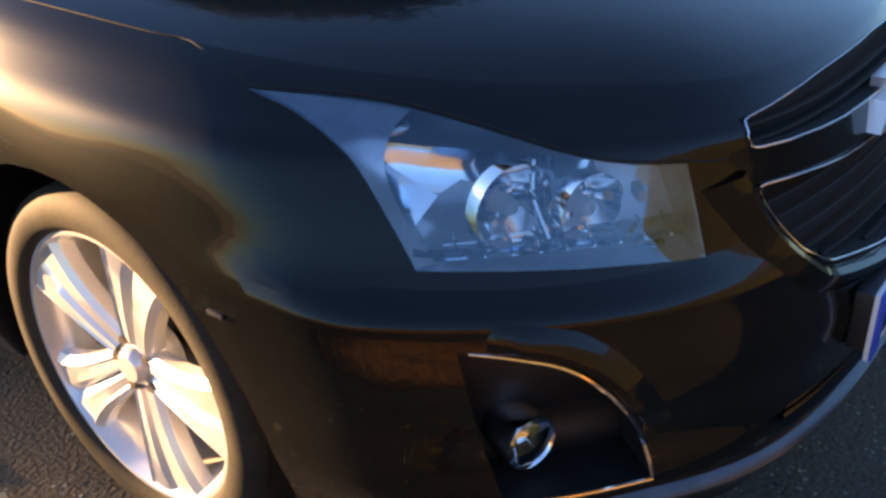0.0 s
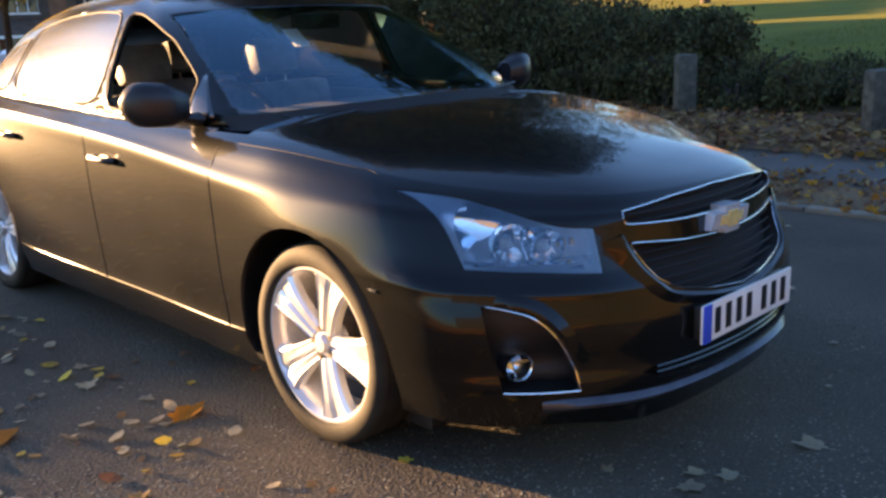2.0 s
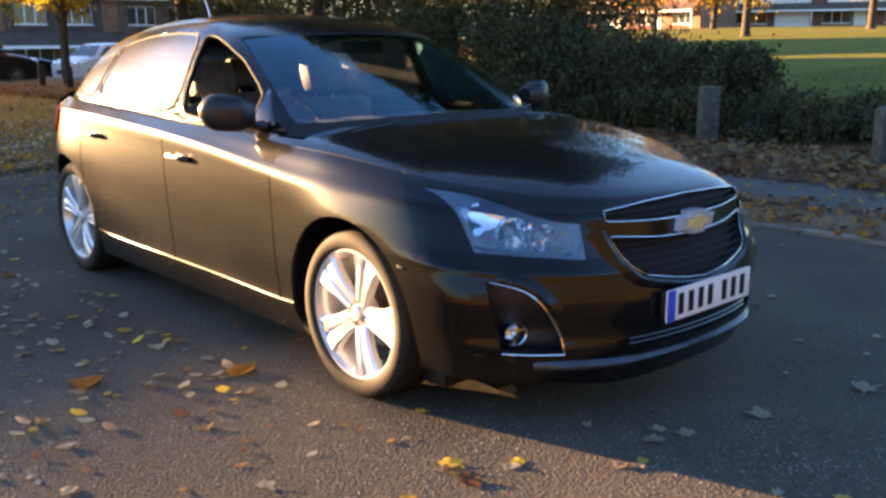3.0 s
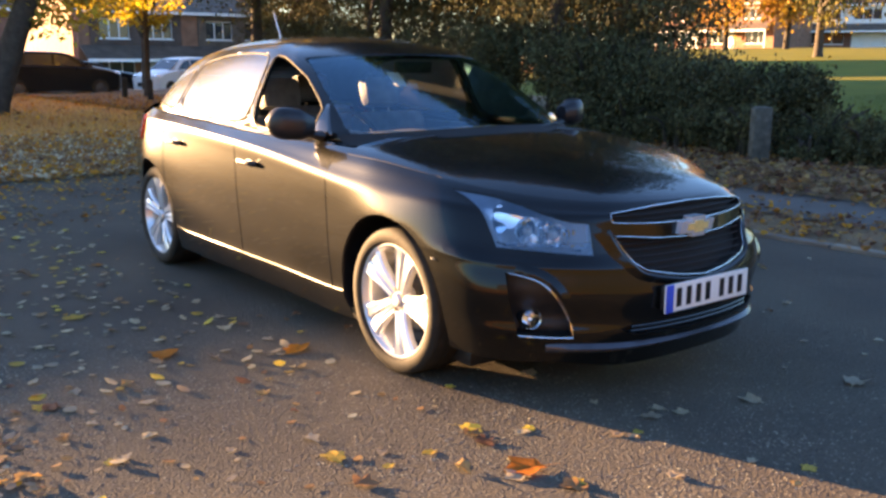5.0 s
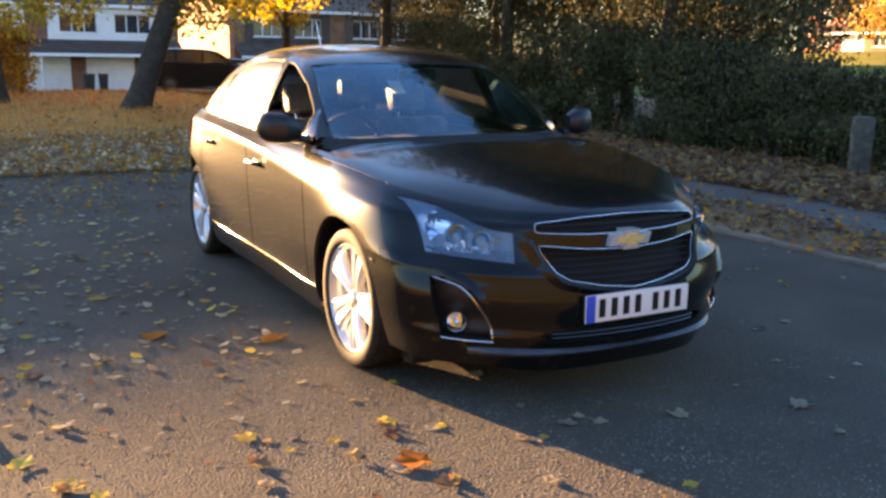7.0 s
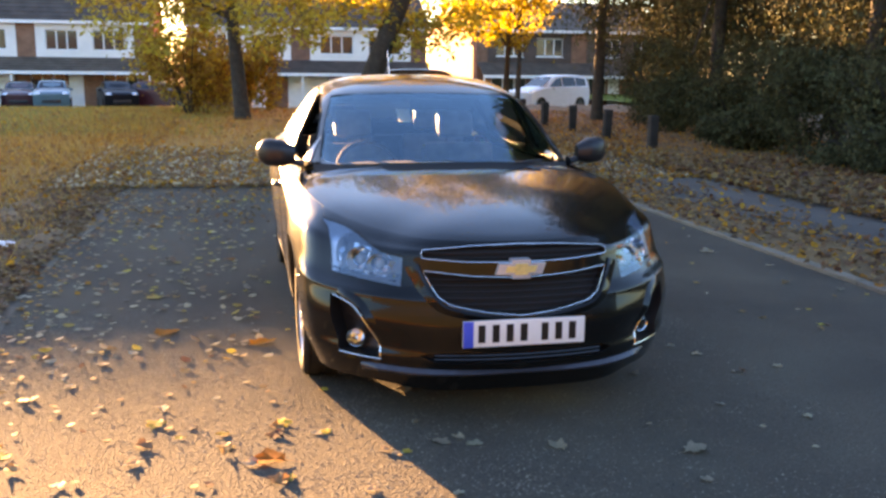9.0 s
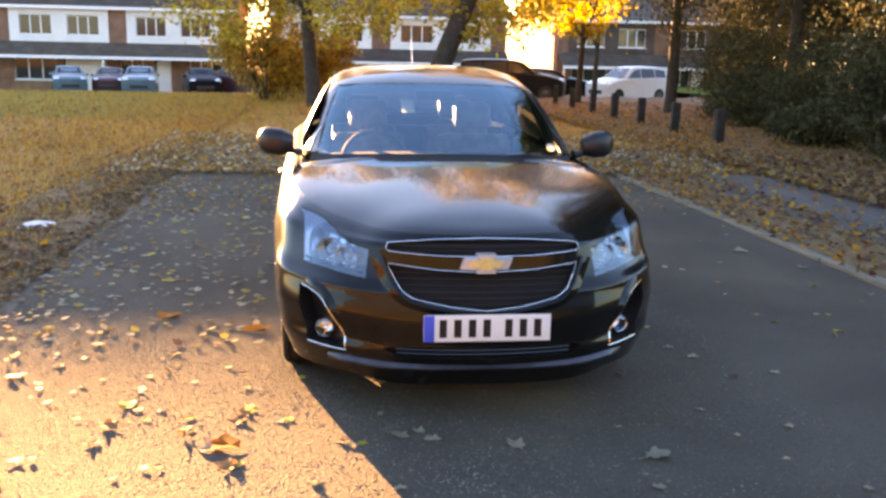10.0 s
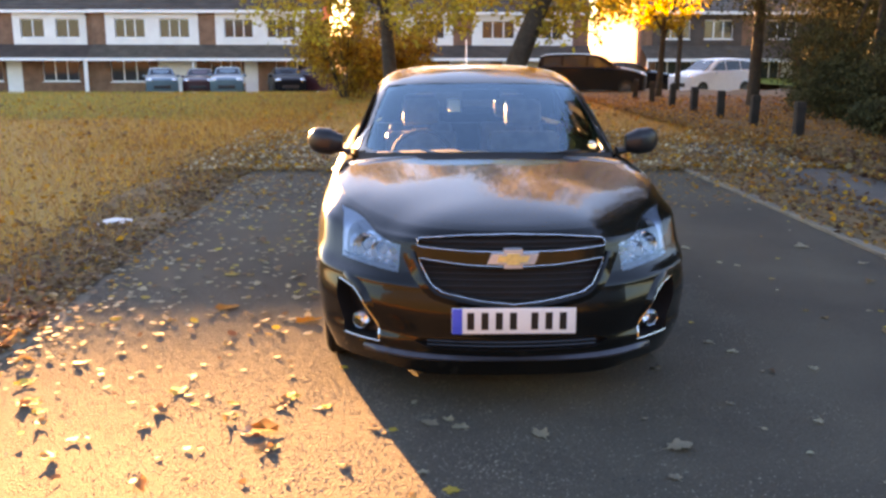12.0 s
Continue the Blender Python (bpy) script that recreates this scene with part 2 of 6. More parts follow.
def tight_spline(pts, per=5, mirror_end=False):
    """A smooth line through unevenly spaced points, with no overshoot at close pairs."""
    pts = [Vector(p) for p in pts]
    last = Vector((-pts[-2].x, *pts[-2][1:])) if mirror_end else pts[-1] * 2 - pts[-2]
    ext = [pts[0] * 2 - pts[1]] + pts + [last]
    gap = [max(1e-4, (b - a).length) ** 0.5 for a, b in zip(ext, ext[1:])]
    slope = [None] + [((ext[i] - ext[i - 1]) / gap[i - 1] * gap[i] + (ext[i + 1] - ext[i]) / gap[i] * gap[i - 1]) / (gap[i - 1] + gap[i]) for i in range(1, len(ext) - 1)]
    out = []
    for i in range(1, len(ext) - 2):
        h, a, b = gap[i], ext[i], ext[i + 1]
        for k in range(per):
            t = k / per
            out.append((2 * t**3 - 3 * t * t + 1) * a + (t**3 - 2 * t * t + t) * h * slope[i] + (3 * t * t - 2 * t**3) * b + (t**3 - t * t) * h * slope[i + 1])
    out.append(pts[-1])
    return out


def box(bm, c, s, bevel=0.0, turn=None):
    m = Matrix.Translation(c) @ (turn or Matrix()) @ Matrix.Diagonal((*s, 1))
    made = bmesh.ops.create_cube(bm, size=1, matrix=m)["verts"]
    if bevel:
        edges = list({e for v in made for e in v.link_edges})
        bmesh.ops.bevel(bm, geom=edges, offset=bevel, segments=2, affect="EDGES", profile=0.6)
    return bm


def tube(bm, pts, r, seg=8, closed=False, flat=1.0, up=None):
    """A rod along points; r is one radius or one for each point."""
    pts = [Vector(p) for p in pts]
    n = len(pts)
    rings = []
    for i, p in enumerate(pts):
        a = pts[i - 1] if i or closed else p
        b = pts[(i + 1) % n] if i < n - 1 or closed else p
        t = (b - a).normalized()
        ref = Vector(up) if up else (Vector((0, 0, 1)) if abs(t.z) < 0.9 else Vector((0, 1, 0)))
        u = t.cross(ref).normalized()
        w = u.cross(t)
        rr = r[i] if hasattr(r, "__len__") else r
        rings.append([bm.verts.new(p + rr * (math.cos(2 * math.pi * k / seg) * u + flat * math.sin(2 * math.pi * k / seg) * w)) for k in range(seg)])
    for i in range(n if closed else n - 1):
        a, b = rings[i], rings[(i + 1) % n]
        for k in range(seg):
            bm.faces.new((a[k], a[(k + 1) % seg], b[(k + 1) % seg], b[k]))
    if not closed:
        bm.faces.new(rings[0][::-1])
        bm.faces.new(rings[-1])
    return bm


def lathe(bm, profile, m, n=48, closed=False):
    """Turns a profile of (radius, along) round the local x axis of m."""
    rings = [[bm.verts.new(m @ Vector((a, r * math.cos(2 * math.pi * k / n), r * math.sin(2 * math.pi * k / n)))) for k in range(n)] for r, a in profile]
    for i in range(len(rings) if closed else len(rings) - 1):
        a, b = rings[i], rings[(i + 1) % len(rings)]
        for k in range(n):
            bm.faces.new((a[k], a[(k + 1) % n], b[(k + 1) % n], b[k]))
    return bm


def sheet(bm, rows, close=False):
    """A quad sheet over rows of points."""
    vs = [[bm.verts.new(p) for p in row] for row in rows]
    for a, b in zip(vs, vs[1:]):
        for k in range(len(a) - (0 if close else 1)):
            q = (a[k], a[(k + 1) % len(a)], b[(k + 1) % len(a)], b[k])
            bm.faces.new(q)
    return vs


def ball(bm, c, s, turn=None, u=20, v=12):
    m = Matrix.Translation(c) @ (turn or Matrix()) @ Matrix.Diagonal((*s, 1))
    bmesh.ops.create_uvsphere(bm, u_segments=u, v_segments=v, radius=1.0, matrix=m)
    return bm


def mirrored(bm):
    """Adds the other half across x = 0."""
    both = bmesh.ops.duplicate(bm, geom=bm.verts[:] + bm.edges[:] + bm.faces[:])["geom"]
    vs = [g for g in both if isinstance(g, bmesh.types.BMVert)]
    for v in vs:
        v.co.x = -v.co.x
    bmesh.ops.reverse_faces(bm, faces=[g for g in both if isinstance(g, bmesh.types.BMFace)])
    bmesh.ops.remove_doubles(bm, verts=bm.verts, dist=2e-4)
    return bm


def other_side(bm):
    """A copy of the bmesh on the other side of x = 0."""
    out = bm.copy()
    for v in out.verts:
        v.co.x = -v.co.x
    bmesh.ops.reverse_faces(out, faces=out.faces)
    return out


def inside(p, poly):
    x, y, hit = p[0], p[1], False
    for (x1, y1), (x2, y2) in zip(poly, poly[1:] + poly[:1]):
        if (y1 > y) != (y2 > y) and x < (x2 - x1) * (y - y1) / (y2 - y1) + x1:
            hit = not hit
    return hit


def imprint(bm, poly, u, v, test):
    """Cuts an outline, given along the directions u and v, into a skin; returns the faces inside it."""
    u, v = Vector(u).normalized(), Vector(v).normalized()
    n = u.cross(v)
    poly = [tuple(p[:2]) for p in poly]
    for p, q in zip(poly, poly[1:] + poly[:1]):
        if abs(p[0] - q[0]) + abs(p[1] - q[1]) < 1e-6:
            continue
        lo, hi = [min(p[i], q[i]) - 0.002 for i in (0, 1)], [max(p[i], q[i]) + 0.002 for i in (0, 1)]
        faces = []
        for f in bm.faces:
            us, vs = [w.co.dot(u) for w in f.verts], [w.co.dot(v) for w in f.verts]
            if max(us) >= lo[0] and min(us) <= hi[0] and max(vs) >= lo[1] and min(vs) <= hi[1] and test(f):
                faces.append(f)
        edge = u * (q[0] - p[0]) + v * (q[1] - p[1])
        geom = list({*faces, *(e for f in faces for e in f.edges), *(w for f in faces for w in f.verts)})
        bmesh.ops.bisect_plane(bm, geom=geom, dist=1e-5, plane_co=u * p[0] + v * p[1], plane_no=edge.cross(n))
    return [f for f in bm.faces if test(f) and inside((f.calc_center_median().dot(u), f.calc_center_median().dot(v)), poly)]


def take(bm, faces):
    """Lifts faces out of a skin into a bmesh of their own."""
    faces = set(faces)
    out = bm.copy()
    bm.faces.ensure_lookup_table()
    out.faces.ensure_lookup_table()
    mine = {f.index for f in faces}
    bmesh.ops.delete(out, geom=[f for f in out.faces if f.index not in mine], context="FACES")
    bmesh.ops.delete(bm, geom=list(faces), context="FACES")
    return out


def index(bm):
    bm.faces.index_update()
    bm.verts.index_update()
    return bm

# ---------------------------------------------------------------- ground and road
# The lie of the land: level round the road, falling gently away behind it.
def land(x, y):
    return -0.035 - 0.042 * (max(31.0, min(y, 57.0)) - 31.0) + rise(x, y)


def rise(x, y):
    """The lawn beyond the hedge climbs gently."""
    return 0.044 * max(0.0, min(x, 66.0) - 13.0) * max(0.0, min(1.0, (0.95 * x - y) / 8))


bm = bmesh.new()
xs = sorted({*np.linspace(-400, -40, 10).tolist(), *np.linspace(-40, 40, 33).tolist(), *np.linspace(40, 400, 10).tolist()})
ys = sorted({*np.linspace(-300, -10, 9).tolist(), *np.linspace(-10, 70, 33).tolist(), *np.linspace(70, 600, 12).tolist()})
sheet(bm, [[(x, y, land(x, y) - (0.25 if x > 9 and y < 60 else 0)) for x in xs] for y in ys])
tagged(part("ground", bm, M_GRASS), "autumn grass field strewn with fallen leaves", "ground", kind="structure")

bm = bmesh.new()
rng = random.Random(3)
edge = lambda y: -2.52 + 0.05 * math.sin(y * 1.7) + 0.04 * math.sin(y * 4.1)
far_end = lambda x: 7.75 + 0.12 * math.sin(x * 1.3) + 0.05 * math.sin(x * 5.0)
rows = []
for i in range(61):
    v = i / 60
    row = []
    for j in range(31):
        u = j / 30
        y = -40 + (far_end(-2.5 + 5.7 * u) + 40) * v
        row.append((edge(y) * (1 - u) + 3.19 * u, y, 0.004 * math.sin(u * 9 + y)))
    rows.append(row)
sheet(bm, rows)
tagged(part("road", bm, M_ASPHALT), "worn dark grey asphalt road surface with fallen leaves", "road", kind="structure")


# ---------------------------------------------------------------- the car
PER_U, PER_V = 6, 4


def skin(lines, per_v=PER_V):
    """A half skin through feature lines that run from the nose centre round the side to the tail centre."""
    fine = [spline(line, PER_U, mirror_start=True, mirror_end=True) for line in lines]
    cols = [tight_spline([f[k] for f in fine], per_v, True) for k in range(len(fine[0]))]
    rows = [[c[r] for c in cols] for r in range(len(cols[0]))]
    for row in rows:
        for p in row:
            p.x = -max(0.0, p.x)
    bm = bmesh.new()
    sheet(bm, rows)
    bmesh.ops.remove_doubles(bm, verts=bm.verts, dist=1e-4)
    bmesh.ops.dissolve_degenerate(bm, edges=bm.edges, dist=1e-5)
    return bm


STATION_Y = [0.37, 1.0, 1.5, 2.2, 2.70]


def flank(xs_, zs_):
    """The five stations along the doors."""
    return [(x, y, z) for x, y, z in zip(xs_, STATION_Y, zs_)]


L_LIP = [(0, -0.895, 0.175), (0.36, -0.862, 0.175), (0.56, -0.745, 0.19), (0.72, -0.595, 0.19), (0.80, -0.43, 0.20), (0.83, 0, 0.20)] + flank((0.82, 0.815, 0.815, 0.82, 0.83), (0.155, 0.155, 0.155, 0.155, 0.18)) + [(0.82, 3.12, 0.24), (0.71, 3.42, 0.27), (0.4, 3.50, 0.27), (0, 3.52, 0.27)]
L_LOW = [(0, -0.955, 0.315), (0.36, -0.912, 0.315), (0.595, -0.778, 0.315), (0.780, -0.604, 0.32), (0.845, -0.43, 0.32), (0.872, 0, 0.32)] + flank((0.867, 0.861, 0.861, 0.867, 0.872), (0.288, 0.288, 0.288, 0.293, 0.32)) + [(0.86, 3.14, 0.36), (0.76, 3.46, 0.40), (0.42, 3.55, 0.40), (0, 3.57, 0.40)]
L_STEP = [(0, -0.953, 0.36), (0.36, -0.910, 0.36), (0.585, -0.770, 0.36), (0.775, -0.603, 0.365), (0.855, -0.43, 0.37), (0.880, 0, 0.38)] + flank((0.8645, 0.8585, 0.8585, 0.864, 0.880), (0.301, 0.301, 0.301, 0.306, 0.38)) + [(0.868, 3.15, 0.43), (0.77, 3.47, 0.46), (0.43, 3.56, 0.46), (0, 3.58, 0.46)]
L_LEDGE = [(0, -0.932, 0.560), (0.36, -0.888, 0.565), (0.600, -0.769, 0.574), (0.788, -0.566, 0.585), (0.868, -0.385, 0.60), (0.896, 0, 0.62)] + flank((0.885, 0.876, 0.876, 0.885, 0.898), (0.57, 0.56, 0.56, 0.59, 0.64)) + [(0.879, 3.16, 0.67), (0.78, 3.47, 0.69), (0.43, 3.56, 0.69), (0, 3.58, 0.69)]
L_MID = [(0, -0.962, 0.46), (0.36, -0.915, 0.46), (0.61, -0.790, 0.46), (0.795, -0.600, 0.47), (0.868, -0.42, 0.49), (0.896, 0, 0.52)] + flank((0.880, 0.868, 0.868, 0.880, 0.897), (0.46, 0.44, 0.44, 0.47, 0.53)) + [(0.88, 3.16, 0.56), (0.78, 3.48, 0.58), (0.43, 3.57, 0.58), (0, 3.59, 0.58)]
L_LAMP = [(0, -0.900, 0.625), (0.36, -0.856, 0.62), (0.585, -0.738, 0.608), (0.772, -0.530, 0.618), (0.860, -0.34, 0.655), (0.899, 0, 0.69)] + flank((0.888, 0.882, 0.882, 0.888, 0.897), (0.67, 0.66, 0.67, 0.70, 0.73)) + [(0.875, 3.15, 0.76), (0.77, 3.44, 0.78), (0.42, 3.52, 0.78), (0, 3.54, 0.78)]
L_SHOULDER = [(0, -0.868, 0.755), (0.36, -0.826, 0.752), (0.55, -0.668, 0.750), (0.728, -0.464, 0.762), (0.836, -0.295, 0.783), (0.876, 0.03, 0.790)] + flank((0.886, 0.884, 0.880, 0.874, 0.864), (0.806, 0.872, 0.908, 0.940, 0.952)) + [(0.835, 3.14, 0.955), (0.74, 3.38, 0.95), (0.4, 3.45, 0.94), (0, 3.47, 0.94)]
L_BELT = [(0, -0.828, 0.793), (0.33, -0.768, 0.797), (0.51, -0.590, 0.806), (0.660, -0.385, 0.834), (0.748, -0.20, 0.866), (0.810, 0.10, 0.903)] + flank((0.825, 0.825, 0.822, 0.820, 0.81), (0.915, 0.94, 0.955, 0.985, 1.005)) + [(0.77, 3.08, 1.02), (0.67, 3.28, 1.03), (0.38, 3.36, 1.03), (0, 3.38, 1.03)]
L_CREASE = [(0, -0.715, 0.832), (0.25, -0.655, 0.842), (0.39, -0.480, 0.862), (0.500, -0.260, 0.893), (0.560, -0.03, 0.922), (0.640, 0.24, 0.953)] + flank((0.735, 0.79, 0.79, 0.79, 0.78), (0.955, 0.95, 0.965, 0.99, 1.01)) + [(0.74, 3.04, 1.03), (0.64, 3.20, 1.04), (0.36, 3.28, 1.04), (0, 3.30, 1.04)]
L_SPINE = [(0, -0.620, 0.858), (0.0, -0.50, 0.883), (0.0, -0.33, 0.913), (0.0, -0.12, 0.945), (0.0, 0.08, 0.972), (0.0, 0.26, 0.992)] + flank((0.0, 0.0, 0.0, 0.0, 0.0), (1.00, 0.95, 0.95, 0.95, 0.95)) + [(0.0, 3.0, 1.0), (0.0, 3.12, 1.04), (0.0, 3.2, 1.045), (0, 3.24, 1.05)]


def between(a, b, share, out=0.0):
    """A line part of the way from one feature line to another, pushed out from the middle of the car."""
    return [(p[0] + (q[0] - p[0]) * share + (out if p[0] > 0.7 else 0), p[1] + (q[1] - p[1]) * share, p[2] + (q[2] - p[2]) * share) for p, q in zip(a, b)]


L_BROW = between(L_LEDGE, L_MID, 0.17)       # under the bumper ledge
L_HIP = between(L_SHOULDER, L_LAMP, 0.34, 0.003)    # under the shoulder crease
L_WAIST = between(L_SHOULDER, L_BELT, 0.36, 0.003)         # over the shoulder crease


def tail(line):
    """Draws the tail in behind the rear wheels."""
    return [(x * (1 - 0.10 * min(1, max(0, y - 2.7) / 0.4)), 2.7 + (y - 2.7) * 0.86 if y > 2.7 else y, z) for x, y, z in line]


LOWER = [tail(line) for line in (L_LIP, L_LOW, L_STEP, L_MID, L_BROW, L_LEDGE, L_LAMP, L_HIP, L_SHOULDER, L_WAIST, L_BELT, L_CREASE, L_SPINE)]
low = skin(LOWER)

# Glasshouse: base, middle, roof rail, roof shoulder and spine.
G_BASE = [(0, 0.215, 0.985), (0.34, 0.265, 0.978), (0.60, 0.42, 0.960), (0.745, 0.62, 0.945), (0.790, 0.85, 0.945), (0.802, 1.2, 0.955), (0.804, 1.8, 0.970), (0.800, 2.3, 0.990), (0.785, 2.70, 1.008), (0.735, 3.05, 1.03), (0.60, 3.24, 1.045), (0.3, 3.31, 1.05), (0, 3.32, 1.05)]
G_MID = [(0, 0.640, 1.183), (0.33, 0.680, 1.178), (0.56, 0.790, 1.168), (0.676, 0.92, 1.162), (0.695, 1.06, 1.172), (0.700, 1.35, 1.195), (0.700, 1.8, 1.205), (0.692, 2.25, 1.205), (0.674, 2.62, 1.195), (0.620, 2.90, 1.19), (0.53, 3.06, 1.195), (0.28, 3.13, 1.20), (0, 3.14, 1.20)]
G_RAIL = [(0, 1.060, 1.354), (0.30, 1.085, 1.351), (0.49, 1.150, 1.342), (0.578, 1.225, 1.336), (0.594, 1.33, 1.348), (0.592, 1.52, 1.374), (0.590, 1.85, 1.376), (0.580, 2.22, 1.358), (0.556, 2.52, 1.325), (0.512, 2.72, 1.31), (0.44, 2.84, 1.315), (0.25, 2.90, 1.32), (0, 2.91, 1.32)]
G_ROOF = [(0, 1.250, 1.410), (0.22, 1.265, 1.408), (0.37, 1.310, 1.402), (0.436, 1.37, 1.402), (0.446, 1.46, 1.412), (0.450, 1.62, 1.430), (0.450, 1.86, 1.432), (0.440, 2.15, 1.420), (0.415, 2.38, 1.400), (0.375, 2.52, 1.39), (0.31, 2.60, 1.388), (0.18, 2.65, 1.388), (0, 2.66, 1.388)]
G_SPINE = [(0, 1.43, 1.442), (0, 1.44, 1.442), (0, 1.47, 1.445), (0, 1.51, 1.449), (0, 1.56, 1.454), (0, 1.66, 1.457), (0, 1.86, 1.459), (0, 2.06, 1.454), (0, 2.22, 1.446), (0, 2.34, 1.436), (0, 2.42, 1.43), (0, 2.46, 1.426), (0, 2.48, 1.424)]
top = skin([tail(line) for line in (G_BASE, G_MID, G_RAIL, G_ROOF, G_SPINE)])

car = thing("parked_car", "glossy black five-door hatchback with silver alloy wheels on the road", "car")

# Open the cabin and the wheel arches.
bmesh.ops.delete(low, geom=[f for f in low.faces if f.calc_center_median().z > 0.90 and 0.36 < f.calc_center_median().y < 3.2 and abs(f.calc_center_median().x) < 0.79 and f.normal.z ** 2 > 0.2], context="FACES")
ARCH_R = 0.372
SIDE_U, SIDE_V = (0, -1, 0), (0, 0, 1)


def ring(cy, cz, r, n=40):
    return [(-(cy + r * math.cos(2 * math.pi * k / n)), cz + r * math.sin(2 * math.pi * k / n)) for k in range(n)]


def on_side(f):
    return f.calc_center_median().x < -0.62


skin_tree = BVHTree.FromBMesh(low)


def drop_on(p, way, tree=None):
    """Where a line through p along way meets the skin."""
    hit = (tree or skin_tree).ray_cast(Vector(p) - Vector(way).normalized() * 2, Vector(way).normalized())
    return hit[0] if hit[0] else Vector((max(p[0], -0.84), p[1], p[2]))


for cy in (0.0, 2.70):
    hole = imprint(low, ring(cy, 0.325, ARCH_R), SIDE_U, SIDE_V, on_side)
    bmesh.ops.delete(low, geom=hole, context="FACES")
    liner = bmesh.new()
    arc = [(cy + ARCH_R * math.cos(a), 0.325 + ARCH_R * math.sin(a)) for a in np.linspace(-0.38, math.pi + 0.38, 37).tolist()]
    rims = [drop_on((-0.9, y, max(z, 0.215)), (1, 0, 0)) for y, z in arc]
    rows_ = []
    for depth, grow in ((0.0, 0.0), (0.012, -0.004), (0.03, 0.012), (0.10, 0.018), (0.30, 0.018)):
        rows_.append([Vector((p.x + depth, cy + (p.y - cy) * (1 + grow), 0.325 + (p.z - 0.325) * (1 + grow))) for p in rims])
    sheet(liner, rows_)
    back = bmesh.new()
    sheet(back, [rows_[-1], [Vector((p.x, cy, 0.325)) for p in rows_[-1]]])
    for b in (liner, back):
        twin = other_side(b)
        for q in (b, twin):
            part("arch_liner", q, M_BLACK, car, "matt black wheel arch liner")

# Headlamp, grille and fog-lamp openings, cut along the direction that each one faces.
DIAG_U, DIAG_V = (1, -1, 0), (0, 0, 1)


def front_corner(f):
    c = f.calc_center_median()
    return c.y < -0.2 and c.x < -0.3


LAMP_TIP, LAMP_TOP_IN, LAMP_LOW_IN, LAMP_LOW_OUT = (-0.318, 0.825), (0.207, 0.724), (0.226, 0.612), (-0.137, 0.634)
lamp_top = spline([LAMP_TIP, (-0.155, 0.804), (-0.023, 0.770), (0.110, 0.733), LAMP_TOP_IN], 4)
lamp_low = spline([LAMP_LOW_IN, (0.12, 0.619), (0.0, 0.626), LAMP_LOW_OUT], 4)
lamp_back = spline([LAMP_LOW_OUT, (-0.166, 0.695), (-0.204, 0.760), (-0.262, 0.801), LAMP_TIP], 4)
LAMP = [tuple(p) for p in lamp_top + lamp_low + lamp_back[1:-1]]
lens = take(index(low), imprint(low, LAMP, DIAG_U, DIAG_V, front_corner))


def faces_front(f):
    c = f.calc_center_median()
    return c.y < -0.60


FRONT_U, FRONT_V = (1, 0, 0), (0, 0, 1)
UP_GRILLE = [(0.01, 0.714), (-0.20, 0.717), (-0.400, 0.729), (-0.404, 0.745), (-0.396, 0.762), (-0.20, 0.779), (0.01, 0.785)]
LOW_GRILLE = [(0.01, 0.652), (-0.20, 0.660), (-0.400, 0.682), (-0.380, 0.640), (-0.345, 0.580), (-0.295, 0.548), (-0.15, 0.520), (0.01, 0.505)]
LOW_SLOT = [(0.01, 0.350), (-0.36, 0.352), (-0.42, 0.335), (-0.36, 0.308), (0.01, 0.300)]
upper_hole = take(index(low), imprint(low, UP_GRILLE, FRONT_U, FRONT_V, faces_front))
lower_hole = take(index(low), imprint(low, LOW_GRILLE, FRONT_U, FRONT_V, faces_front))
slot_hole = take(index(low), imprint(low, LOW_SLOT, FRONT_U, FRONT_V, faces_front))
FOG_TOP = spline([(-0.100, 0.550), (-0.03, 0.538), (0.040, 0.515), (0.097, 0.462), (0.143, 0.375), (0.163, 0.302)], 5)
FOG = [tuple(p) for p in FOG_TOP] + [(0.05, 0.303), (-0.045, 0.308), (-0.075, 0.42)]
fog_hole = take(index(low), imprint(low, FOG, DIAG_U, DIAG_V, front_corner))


def recess(bm, way):
    """Pushes a patch inwards and closes its border with walls."""
    way = Vector(way)
    rim = [e for e in bm.edges if e.is_boundary]
    walls = []
    for e in rim:
        a, b = e.verts
        if abs(a.co.x) < 1e-3 and abs(b.co.x) < 1e-3:
            continue
        walls.append((a.co.copy(), b.co.copy()))
    for v in bm.verts:
        v.co += way
    for a, b in walls:
        bm.faces.new([bm.verts.new(p) for p in (a, b, b + way, a + way)])
    return bm


# Panels of the lower body, by where they lie.
def cut_y(bm, y):
    geom = [f for f in bm.faces if f.calc_center_median().x < -0.60 and abs(f.calc_center_median().y - y) < 0.5]
    geom = list({*geom, *(e for f in geom for e in f.edges), *(w for f in geom for w in f.verts)})
    bmesh.ops.bisect_plane(bm, geom=geom, dist=1e-5, plane_co=(0, y, 0), plane_no=(0, 1, 0))


for y in (0.47, 1.42, 2.42):
    cut_y(low, y)


def panel(test):
    index(low)
    return take(low, [f for f in low.faces if test(f.calc_center_median())])


def belt_x(y):
    """Half width of the body at the belt."""
    line = spline(L_BELT, 6)
    for a, b in zip(line, line[1:]):
        if a.y <= y <= b.y:
            return a.x + (b.x - a.x) * (y - a.y) / max(1e-6, b.y - a.y)
    return 0.7


def belt_z(y):
    line = spline(L_BELT, 6)
    for a, b in zip(line, line[1:]):
        if a.y <= y <= b.y:
            return a.z
    return 0.9


